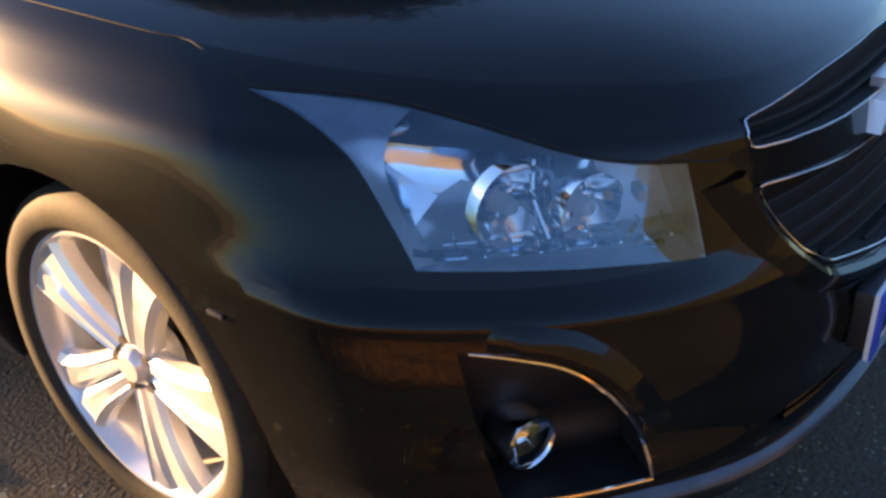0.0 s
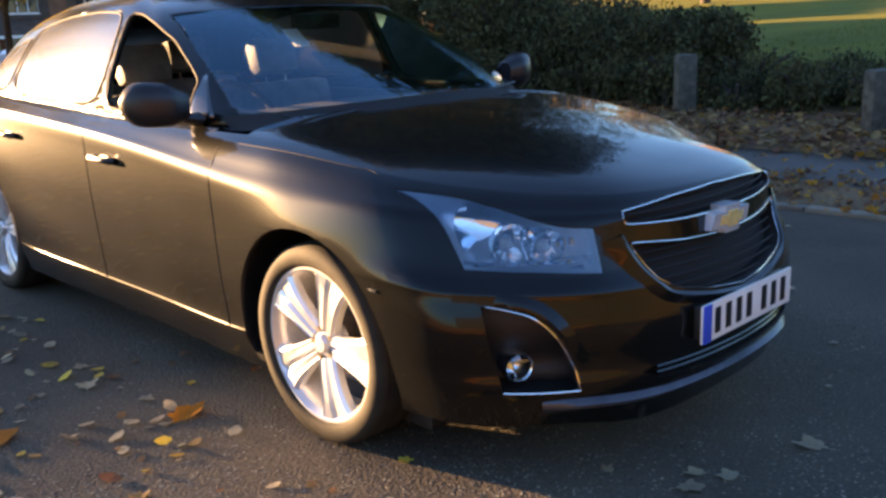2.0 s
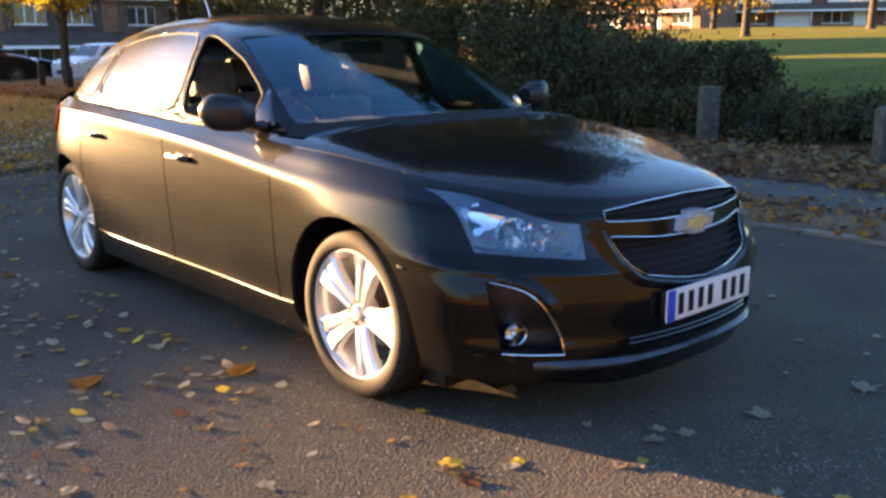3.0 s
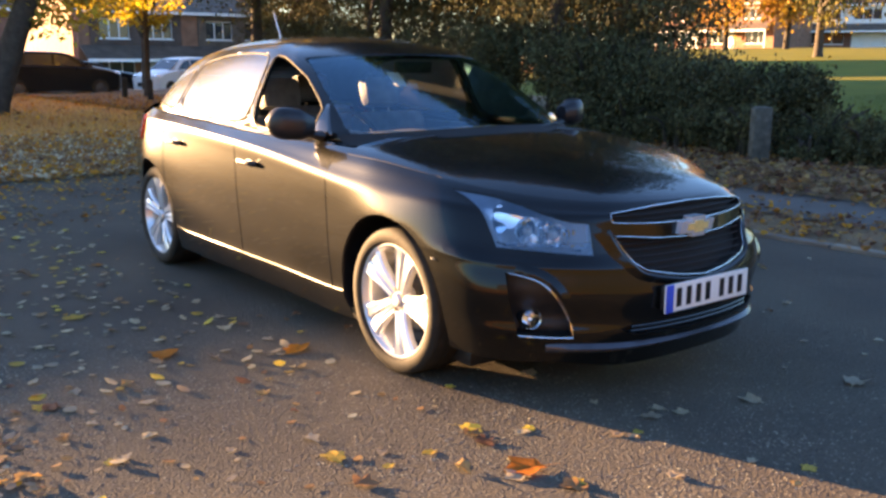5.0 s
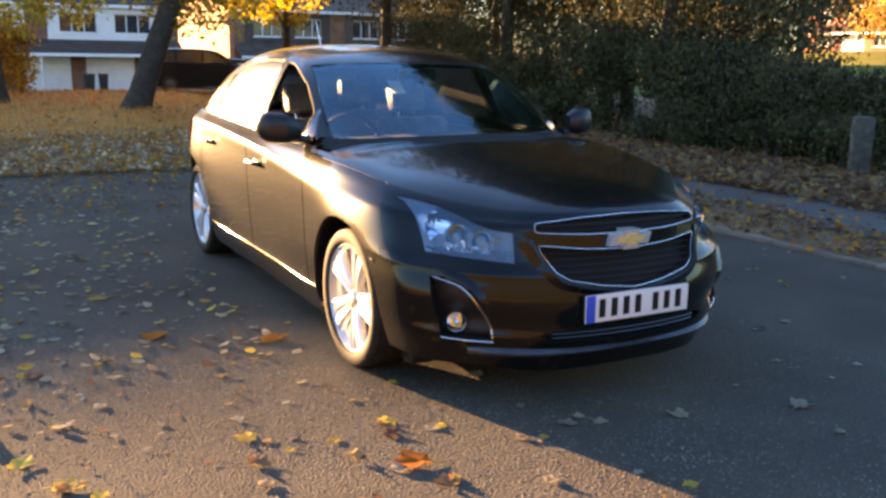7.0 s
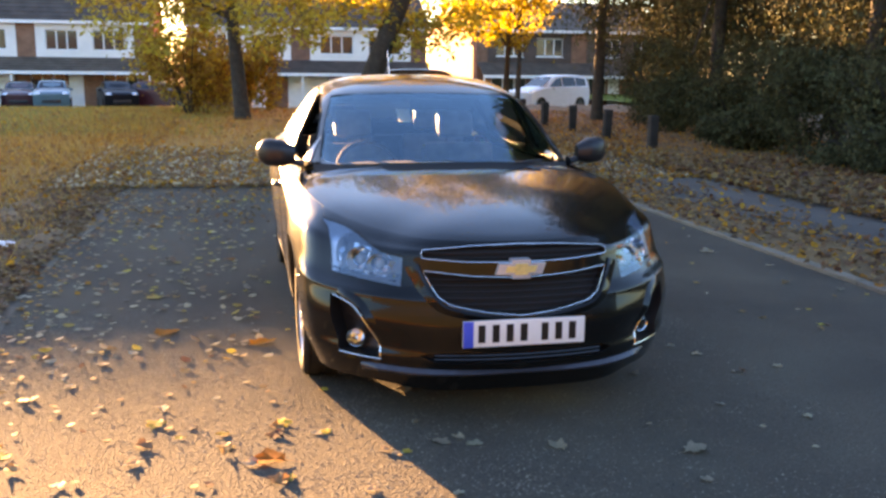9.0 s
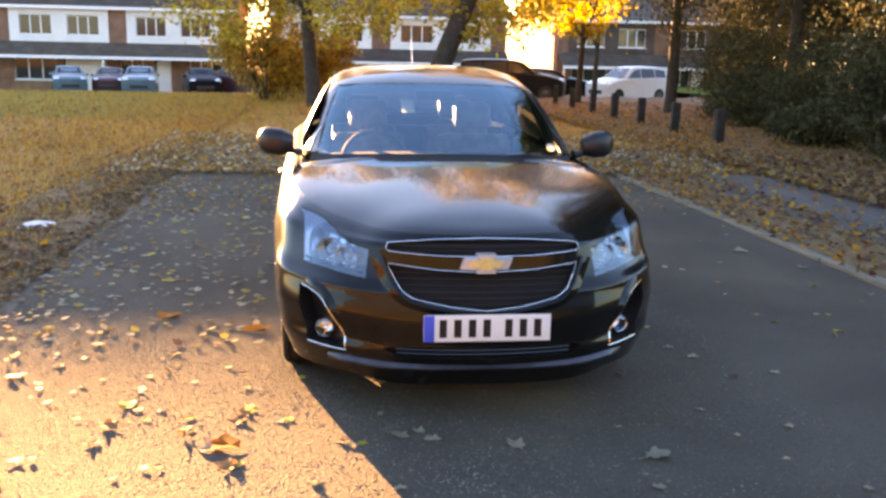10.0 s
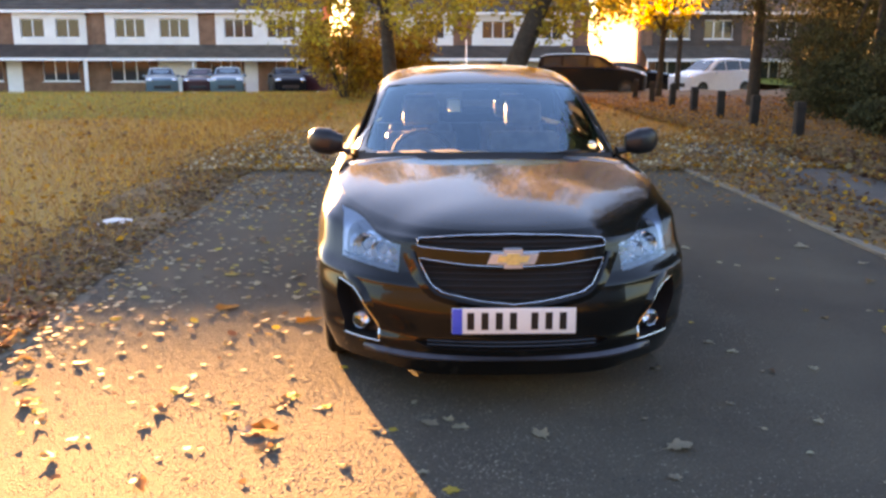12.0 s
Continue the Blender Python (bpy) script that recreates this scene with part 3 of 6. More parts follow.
bonnet = panel(lambda c: c.y < 0.6 and c.z > belt_z(c.y) - 0.004 and -c.x < belt_x(c.y) - 0.004)
bumper = panel(lambda c: c.y < -0.35 and c.z < 0.612 + 0.10 * max(0, (-c.x - 0.74)) and (c.y < -0.36 or c.z < 0.6))
nose = panel(lambda c: c.y < -0.62 and c.z < 0.83)
wing = panel(lambda c: c.y < 0.47 and c.z > 0.1)
front_door = panel(lambda c: c.y < 1.42 and c.x < -0.6 and c.z > 0.272)
rear_door = panel(lambda c: c.y < 2.42 and c.x < -0.6 and c.z > 0.272)
sill = panel(lambda c: c.y < 2.42 and c.x < -0.5)
part("bonnet", mirrored(bonnet), M_PAINT, car, "black bonnet with raised creases")
part("front_bumper", mirrored(bumper), M_PAINT, car)
part("nose_panel", mirrored(nose), M_PAINT, car)
for nm, b in (("front_wing", wing), ("front_door", front_door), ("rear_door", rear_door), ("sill", sill)):
    twin = other_side(b)
    part(nm, b, M_PAINT, car)
    part(nm, twin, M_PAINT, car)
part("tail_body", mirrored(low), M_PAINT, car)

# Unseen floor, set low to keep the sun from passing under the car.
part("underbody", box(bmesh.new(), (0, 1.40, 0.125), (1.40, 3.5, 0.07), 0.01), M_BLACK, car, "black underbody panel set low to block sunlight")
# Shut lines round the doors and along the bonnet.
for y in (0.47, 1.42, 2.42):
    for side in (-1, 1):
        bm = bmesh.new()
        pts = [drop_on((-0.9, y, z), (1, 0, 0)) for z in np.linspace(0.29, 0.90, 22).tolist() if not (y > 2 and z < 0.55)]
        tube(bm, [Vector((p.x * -side, p.y, p.z)) for p in pts], 0.0018, 6)
        part("shut_line", bm, M_GAP, car, "dark panel gap")
for side in (-1, 1):
    bm = bmesh.new()
    pts = [p for p in spline(L_BELT, 6) if -0.21 < p.y < 0.42]
    along = [(0.262, 0.7225), (0.235, 0.7235)] + [(p[0], p[1] + 0.004) for p in lamp_top[::-1]]
    rim = [drop_on(Vector((u / math.sqrt(2), -u / math.sqrt(2), v)), (1, 1, 0)) for u, v in along]
    tube(bm, spline([Vector((-side * p.x, p.y, p.z)) for p in rim] + [Vector((side * p.x, p.y, p.z)) for p in pts], 2), 0.0013, 6)
    part("shut_line", bm, M_GAP, car, "dark panel gap")

# Glasshouse: openings and panes.
WINDOW_F = [(-0.785, 0.972), (-0.80, 1.09), (-0.88, 1.145), (-1.04, 1.238), (-1.20, 1.300), (-1.34, 1.340), (-1.428, 1.345), (-1.405, 0.976)]
WINDOW_R = [(-1.455, 0.980), (-1.465, 1.348), (-1.70, 1.358), (-2.00, 1.345), (-2.25, 1.310), (-2.34, 1.28), (-2.40, 1.01)]
WINDOW_Q = [(-2.45, 1.015), (-2.39, 1.265), (-2.52, 1.225), (-2.72, 1.115), (-2.78, 1.055)]
SCREEN = [(0.01, 0.985), (-0.34, 0.985), (-0.60, 0.985), (-0.682, 1.005), (-0.634, 1.18), (-0.572, 1.322), (-0.42, 1.343), (0.01, 1.352)]
REAR = [(0.01, 1.07), (-0.55, 1.07), (-0.42, 1.30), (0.01, 1.31)]
flip = lambda poly: [(-u, v) for u, v in poly]
win_test = lambda f: f.calc_center_median().x < -0.5 and f.calc_center_median().y > 0.55
glass = {}


def soften(poly):
    """Rounds the corners of a closed outline."""
    for share in (0.14, 0.25):
        poly = [(a + (c - a) * s, b + (d - b) * s) for (a, b), (c, d) in zip(poly, poly[1:] + poly[:1]) for s in (share, 1 - share)]
    return poly


cabin_tree = BVHTree.FromBMesh(top)
for key, poly in (("front_window", WINDOW_F), ("rear_window", WINDOW_R), ("quarter_window", WINDOW_Q)):
    for side in (-1, 1):
        line = [drop_on((-0.9, -u, v), (1, 0, 0), cabin_tree) for u, v in soften(poly)]
        bm = bmesh.new()
        tube(bm, [Vector((-side * p.x, p.y, p.z)) for p in line], 0.005, 6, closed=True, up=(1, 0, 0))
        part("window_seal", bm, M_GAP, car, "black rubber window seal")
for key, poly in (("front_window", WINDOW_F), ("rear_window", WINDOW_R), ("quarter_window", WINDOW_Q)):
    glass[key] = take(index(top), imprint(top, soften(poly), SIDE_U, SIDE_V, win_test))
screen = take(index(top), imprint(top, SCREEN, FRONT_U, FRONT_V, lambda f: f.calc_center_median().y < 1.3))
tailgate_glass = take(index(top), imprint(top, REAR, FRONT_U, FRONT_V, lambda f: f.calc_center_median().y > 2.6))
roof = part("roof", mirrored(top), M_PAINT, car, "black roof and window pillars")
thick = roof.modifiers.new("thickness", "SOLIDIFY")
thick.thickness, thick.offset = 0.022, -1
part("windscreen", mirrored(screen), M_GLASS, car, "clear windscreen reflecting the sky")
part("tailgate_window", mirrored(tailgate_glass), M_DARKGLASS, car).visible_shadow = False
for key, b in glass.items():
    # the driver's window is wound down
    part(key, other_side(b), M_DARKGLASS if key != "front_window" else M_GLASS, car).visible_shadow = False
    if key != "front_window":
        part(key, b, M_DARKGLASS, car).visible_shadow = False
    else:
        b.free()

for side in (-1, 1):
    # satin triangle before the front window, where the mirror is fixed
    bm = bmesh.new()
    rows_ = []
    for i in range(7):
        q = i / 6
        y1, z1 = 0.788 + 0.012 * q, 0.974 + 0.140 * q
        y0 = 0.655 + (0.792 - 0.655) * q
        rows_.append([drop_on((-0.9, y0 + (y1 - y0) * k / 5, z1), (1, 0, 0), cabin_tree) - Vector((0.0035, 0, 0)) for k in range(6)])
    sheet(bm, [[Vector((-side * p.x, p.y, p.z)) for p in row] for row in rows_])
    panel = part("sail_panel", bm, M_SAIL, car, "satin triangular panel before the front window")
    panel.modifiers.new("thickness", "SOLIDIFY").thickness = 0.003

# Grille: dark mesh behind, slats, bright surrounds and the badge.
def around(poly, tree, way, out=0.004):
    pts = [drop_on(Vector((u, -0.9, v)), way, tree) for u, v in poly]
    return [p - Vector(way) * out for p in pts]


def cut_corners(poly, share):
    """Rounds the corners of an open outline without overshoot."""
    out = [poly[0]]
    for (a, b), (c, d) in zip(poly, poly[1:]):
        out += [(a + (c - a) * s, b + (d - b) * s) for s in (share, 1 - share)]
    return out + [poly[-1]]


front_line = lambda poly: around(poly, skin_tree, Vector((0, 1, 0)))
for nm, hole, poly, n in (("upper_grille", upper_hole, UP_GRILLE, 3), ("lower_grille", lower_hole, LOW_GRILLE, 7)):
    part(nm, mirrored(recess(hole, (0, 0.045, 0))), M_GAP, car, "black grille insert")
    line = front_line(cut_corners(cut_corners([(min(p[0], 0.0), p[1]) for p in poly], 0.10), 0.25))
    full = line + [Vector((-p.x, p.y, p.z)) for p in line[::-1]]
    bm = bmesh.new()
    tube(bm, full, 0.0016, 8, closed=True)
    part("grille_surround", bm, M_CHROME, car, "polished chrome grille surround")
    zs = [p[1] for p in poly]
    for k in range(n):
        z = min(zs) + (max(zs) - min(zs)) * (k + 0.7) / (n + 0.4)
        wide = max((-u * 1.0 for u in np.linspace(-0.40, 0, 81).tolist() if inside((u, z), [(q[0], q[1]) for q in poly])), default=0)
        if wide < 0.05:
            continue
        pts = [drop_on((x, -0.9, z), (0, 1, 0)) + Vector((0, 0.018, 0)) for x in np.linspace(-wide, 0, 9).tolist()]
        pts = pts + [Vector((-p.x, p.y, p.z)) for p in pts[-2::-1]]
        bm = bmesh.new()
        tube(bm, pts, 0.0045, 6, flat=0.8)
        part("grille_slat", bm, M_GAP, car)
part("lower_intake", mirrored(recess(slot_hole, (0, 0.05, 0))), M_BLACK, car, "black lower intake")
for k in range(2):
    bm = bmesh.new()
    pts = [drop_on((x, -0.9, 0.318 + 0.017 * k), (0, 1, 0)) + Vector((0, 0.015, 0)) for x in np.linspace(-0.36, 0, 9).tolist()]
    tube(bm, pts + [Vector((-p.x, p.y, p.z)) for p in pts[-2::-1]], 0.005, 6)
    part("intake_slat", bm, M_GLOSSBLACK, car)

# Badge: a plain gold bar crossed by a block, framed in chrome.
badge_at = drop_on((0, -0.9, 0.690), (0, 1, 0))
BADGE = [(-0.098, -0.021), (-0.082, 0.020), (-0.036, 0.020), (-0.036, 0.036), (0.036, 0.036), (0.036, 0.020), (0.098, 0.020), (0.082, -0.021), (0.036, -0.021), (0.036, -0.036), (-0.036, -0.036), (-0.036, -0.021)]
for nm, grow, y0, y1, m in (("badge_frame", 1.1, -0.030, 0.02, M_ALLOY), ("badge_face", 0.72, -0.034, -0.01, M_GOLD)):
    bm = bmesh.new()
    f = bm.faces.new([bm.verts.new((badge_at.x + u * grow, badge_at.y + y0 + 0.9 * u * u, badge_at.z + v * (grow - 0.08 * (grow < 1)))) for u, v in BADGE])
    ext = bmesh.ops.extrude_face_region(bm, geom=[f])["geom"]
    for v in ext:
        if isinstance(v, bmesh.types.BMVert):
            v.co.y += y1 - y0
    part(nm, bm, m, car, "plain gold emblem in a chrome frame" if m is M_GOLD else "", smooth=False)

# Number plate: white board, blue band and plain bars for the characters.
plate = part("number_plate", box(bmesh.new(), (0.0, -0.972, 0.440), (0.520, 0.008, 0.111), 0.003), M_PLATE, car, "white number plate with plain dark bars")
part("plate_holder", box(bmesh.new(), (0, -0.955, 0.440), (0.50, 0.03, 0.095), 0.004), M_BLACK, car)
part("blue_band", box(bmesh.new(), (-0.238, -0.9775, 0.440), (0.042, 0.004, 0.109), 0.001), M_PLATEBLUE, plate)
for k in range(7):
    x = -0.181 + k * 0.0595 + (0.030 if k > 3 else 0.0)
    part("plate_bar", box(bmesh.new(), (x, -0.9765, 0.440), (0.030, 0.002, 0.074), 0.0005), M_INK, plate, smooth=False)

# Silver lip under the bumper: a shallow wedge that thins towards the middle.
bm = bmesh.new()
rows_ = []
for x in np.linspace(-0.64, 0, 15).tolist():
    p, full = drop_on((x, -0.9, 0.262), (0, 1, 0)), 0.45 + 0.55 * min(1, abs(x) / 0.45)
    way = Vector((x * 0.9, -1, 0)).normalized()
    close_in = min(1, (0.66 + x) / 0.06)
    rows_.append([p + way * (d * close_in) + Vector((0, 0, z * full)) for d, z in ((-0.010, 0.026), (0.006, 0.016), (0.018, -0.002), (0.016, -0.010), (-0.004, -0.024))])
sheet(bm, rows_ + [[Vector((-p.x, p.y, p.z)) for p in r] for r in rows_[-2::-1]])
part("bumper_lip", bm, M_LIP, car, "satin grey lower lip")

# Raised painted frame round the lower grille, sloping back to the bumper.
GRILLE_FRAME = spline([(-0.415, 0.706), (-0.402, 0.668), (-0.376, 0.615), (-0.340, 0.568), (-0.292, 0.540), (-0.15, 0.512), (0.0, 0.497)], 4)
bm = bmesh.new()
rows_ = []
for k, q in enumerate(GRILLE_FRAME):
    a, b = GRILLE_FRAME[max(0, k - 1)], GRILLE_FRAME[min(len(GRILLE_FRAME) - 1, k + 1)]
    way = Vector((b[1] - a[1], -(b[0] - a[0]))).normalized()
    wide = 0.062 - 0.034 * k / (len(GRILLE_FRAME) - 1)
    row = []
    for share, lift in ((0.0, -0.012), (0.02, 0.010), (0.22, 0.016), (0.60, 0.009), (1.0, -0.003)):
        u, v = q[0] + way[0] * wide * share, q[1] + way[1] * wide * share
        row.append(drop_on((min(0, u), -0.9, v), (0, 1, 0)) + Vector((0, -lift, 0)))
    rows_.append(row)
sheet(bm, rows_ + [[Vector((-p.x, p.y, p.z)) for p in r] for r in rows_[-2::-1]])
part("grille_frame", bm, M_PAINT, car)

# Lamps.
for side in (-1, 1):
    flipx = lambda p: Vector((p[0] * -side, p[1], p[2]))
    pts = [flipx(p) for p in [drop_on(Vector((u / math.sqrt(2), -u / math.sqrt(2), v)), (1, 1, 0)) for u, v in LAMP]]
    inner = Vector((0.07 * -side, 0.07, 0.0))
    bm = bmesh.new()
    c = sum(pts, Vector()) / len(pts)
    deep = [c + (p - c) * 0.94 + inner * (0.25 + 1.3 * max(0, min(1, (p.z - 0.61) / 0.20))) for p in pts]
    sheet(bm, [pts, [c + (p - c) * 0.985 + inner * 0.10 for p in pts], deep], close=True)
    bm.faces.new([bm.verts.new(p) for p in deep])
    lamp = part("headlamp", bm, M_LAMPGREY, car, "clear headlamp with bright chrome reflectors")
    shell = lens.copy() if side < 0 else other_side(lens)
    part("lamp_lens", shell, M_LENS, lamp, "clear polycarbonate lens")
    sgn = 1 if side < 0 else -1
    aim = Vector((-0.35 * sgn, -1, 0)).normalized()
    face = aim.to_track_quat("X", "Z").to_matrix().to_4x4()
    for (x, y, z, r) in ((-0.630, -0.612, 0.688, 0.056), (-0.560, -0.680, 0.676, 0.047)):
        m = Matrix.Translation(Vector((x * sgn, y, z)) + aim * 0.004) @ face
        bowl = part("reflector_bowl", lathe(bmesh.new(), [(0.006, -0.05), (r * 0.45, -0.044), (r * 0.75, -0.028), (r, 0.0), (r * 1.03, 0.002), (r * 1.04, -0.02)], m, 32), M_REFLECTOR, lamp)
        # White colour on the cap paints a bright glint into the bowl.
        part("bulb", lathe(bmesh.new(), [(0.001, 0.0), (0.010, -0.003), (0.013, -0.012), (0.013, -0.04)], m, 14), M_PLATE, bowl, "bulb cap coloured white as a painted glint")
        part("bulb_ring", lathe(bmesh.new(), [(0.014, -0.034), (0.022, -0.030), (0.024, -0.036), (0.016, -0.042)], m, 20), M_CHROME, bowl)
    # bright curved backing that fills the lamp round the bowls
    bm = bmesh.new()
    rows_ = []
    for k in range(9):
        u = k / 8
        foot = Vector((-0.725 * sgn, -0.530, 0.640)).lerp(Vector((-0.500 * sgn, -0.765, 0.632)), u) - aim * 0.022
        head = Vector((-0.690 * sgn, -0.470, 0.752)).lerp(Vector((-0.520 * sgn, -0.690, 0.715)), u) - aim * 0.040
        rows_.append([foot.lerp(head, v) - aim * (0.022 * math.sin(math.pi * v) + 0.006 * (k % 2)) for v in (0, 0.2, 0.4, 0.6, 0.8, 1.0)])
    sheet(bm, rows_)
    part("reflector_backing", bm, M_REFLECTOR, lamp, "fluted bright reflector")
    # dark trim bar under the bowls and a divider towards the indicator
    bm = bmesh.new()
    tube(bm, [Vector((x * sgn, y, z)) - aim * 0.012 for x, y, z in ((-0.735, -0.545, 0.650), (-0.66, -0.60, 0.618), (-0.56, -0.70, 0.617), (-0.50, -0.765, 0.622))], 0.009, 8, flat=0.6)
    part("lamp_trim", bm, M_GLOSSBLACK, lamp)
    bm = bmesh.new()
    tube(bm, spline([Vector((x * sgn, y, z)) - aim * 0.015 for x, y, z in ((-0.728, -0.520, 0.655), (-0.738, -0.475, 0.71), (-0.715, -0.455, 0.760), (-0.66, -0.49, 0.775))], 5), 0.007, 8)
    part("lamp_divider", bm, M_CHROME, lamp)
    # shelf with ribs under the bowls, upright divider and amber reflector
    deep_in = lambda u, v, d: flipx(drop_on(Vector((u / math.sqrt(2), -u / math.sqrt(2), v)), (1, 1, 0))) + Vector((sgn, 1, 0)) * d
    bm = bmesh.new()
    sheet(bm, [[deep_in(u, v, d) for u in np.linspace(-0.100, 0.205, 14).tolist()] for v, d in ((0.6385, 0.008), (0.6450, 0.012), (0.6480, 0.024), (0.6470, 0.040))])
    shelf = part("lamp_shelf", bm, M_REFLECTOR, lamp, "bright stepped lamp shelf")
    for k in range(9):
        bm = bmesh.new()
        u = -0.085 + 0.034 * k
        tube(bm, [deep_in(u, 0.641, 0.007), deep_in(u, 0.6475, 0.012), deep_in(u, 0.650, 0.036)], 0.0022, 6)
        part("shelf_rib", bm, M_CHROME, shelf)
    bm = bmesh.new()
    tube(bm, spline([deep_in(0.030, 0.648, 0.016), deep_in(0.018, 0.690, 0.020), deep_in(0.022, 0.735, 0.018)], 4), 0.005, 8)
    part("lamp_divider", bm, M_CHROME, lamp)
    part("amber_reflector", box(bmesh.new(), deep_in(0.150, 0.690, 0.014), (0.034, 0.012, 0.016), 0.003, Matrix.Rotation(radians(45 * sgn), 4, "Z")), M_AMBER, lamp, "small amber reflector")
    # broad silver flange along the outer edge, ending in the tip
    outer = [tuple(p) for p in spline(lamp_back[::2], 3)]
    arc = [tuple(p) for p in spline([(-0.108, 0.630), (-0.140, 0.680), (-0.160, 0.725), (-0.158, 0.762), (-0.130, 0.788), (-0.105, 0.792)], 6)]
    arc = [arc[round(i * (len(arc) - 1) / (len(outer) - 1))] for i in range(len(outer))]
    rows_ = []
    for q in (0.03, 0.35, 0.7, 1.0, 1.02):
        rows_.append([flipx(drop_on(Vector((u / math.sqrt(2), -u / math.sqrt(2), v)), (1, 1, 0))) + Vector((sgn, 1, 0)) * (0.004 + 0.006 * q + (0.03 if q > 1 else 0)) for u, v in [(a[0] + (b[0] - a[0]) * min(q, 1), a[1] + (b[1] - a[1]) * min(q, 1)) for a, b in zip(outer, arc)]])
    bm = bmesh.new()
    sheet(bm, rows_)
    part("lamp_flange", bm, M_LAMPGREY, lamp, "silver plastic lamp flange")
    part("indicator_bulb", ball(bmesh.new(), Vector((-0.525 * sgn, -0.735, 0.68)) - aim * 0.055, (0.014, 0.014, 0.016), u=14, v=10), M_AMBER, lamp)
    bm = bmesh.new()
    ind = [(-0.755, -0.40, 0.790), (-0.765, -0.50, 0.740), (-0.745, -0.545, 0.66), (-0.70, -0.56, 0.70)]
    vs = [Vector((x * (1 if side < 0 else -1) + 0.03 * (1 if side < 0 else -1), y + 0.03, z)) for x, y, z in ind]
    f = bm.faces.new([bm.verts.new(p) for p in vs])
    bmesh.ops.subdivide_edges(bm, edges=bm.edges, cuts=3, use_grid_fill=True)
    part("indicator_reflector", bm, M_REFLECTOR, lamp)
    # fog lamp in its recess
    pocket = fog_hole.copy() if side < 0 else other_side(fog_hole)
    recess(pocket, (0.055 * (1 if side < 0 else -1), 0.075, 0))
    fog = part("fog_lamp_recess", pocket, M_BLACK, car, "matt black fog lamp recess")
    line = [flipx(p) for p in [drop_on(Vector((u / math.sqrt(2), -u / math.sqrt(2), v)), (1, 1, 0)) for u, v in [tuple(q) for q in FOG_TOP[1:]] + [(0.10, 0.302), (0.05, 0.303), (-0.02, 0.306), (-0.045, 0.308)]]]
    bm = bmesh.new()
    tube(bm, line, [0.0018 + 0.0014 * min(1, i / 8) for i in range(len(line))], 8)
    part("fog_trim", bm, M_CHROME, fog, "chrome fog lamp trim")
    bm = bmesh.new()
    rows_ = []
    for k in range(2, len(FOG_TOP) - 4):
        a, b = FOG_TOP[k - 1], FOG_TOP[k + 1]
        way = Vector((-(b[1] - a[1]), b[0] - a[0])).normalized()
        ease = min(1, (k - 2) / 4, (len(FOG_TOP) - 5 - k) / 6)
        row = []
        for share, lift in ((0.004, 0.0), (0.010, 0.010), (0.020, 0.013), (0.036, 0.006), (0.050, -0.002)):
            u, v = FOG_TOP[k][0] + way[0] * share, FOG_TOP[k][1] + way[1] * share
            row.append(flipx(drop_on(Vector((u / math.sqrt(2), -u / math.sqrt(2), v)), (1, 1, 0)) - Vector((0.7, 0.7, 0)) * (lift * ease - 0.002 * (ease <= 0))))
        rows_.append(row)
    sheet(bm, rows_)
    part("fog_brow", bm, M_PAINT, fog)
    sgn = 1 if side < 0 else -1
    m = Matrix.Translation((-0.655 * sgn, -0.655, 0.360)) @ Vector((-0.35 * sgn, -1, 0)).normalized().to_track_quat("X", "Z").to_matrix().to_4x4()
    part("fog_bezel", lathe(bmesh.new(), [(0.040, -0.05), (0.043, 0.0), (0.040, 0.006), (0.036, 0.002), (0.025, -0.02), (0.004, -0.03)], m, 28), M_REFLECTOR, fog)
    part("fog_lens", lathe(bmesh.new(), [(0.036, 0.003), (0.025, 0.010), (0.012, 0.013), (0.001, 0.014)], m, 24), M_LENS, fog)
lens.free()
fog_hole.free()

# Wheels.


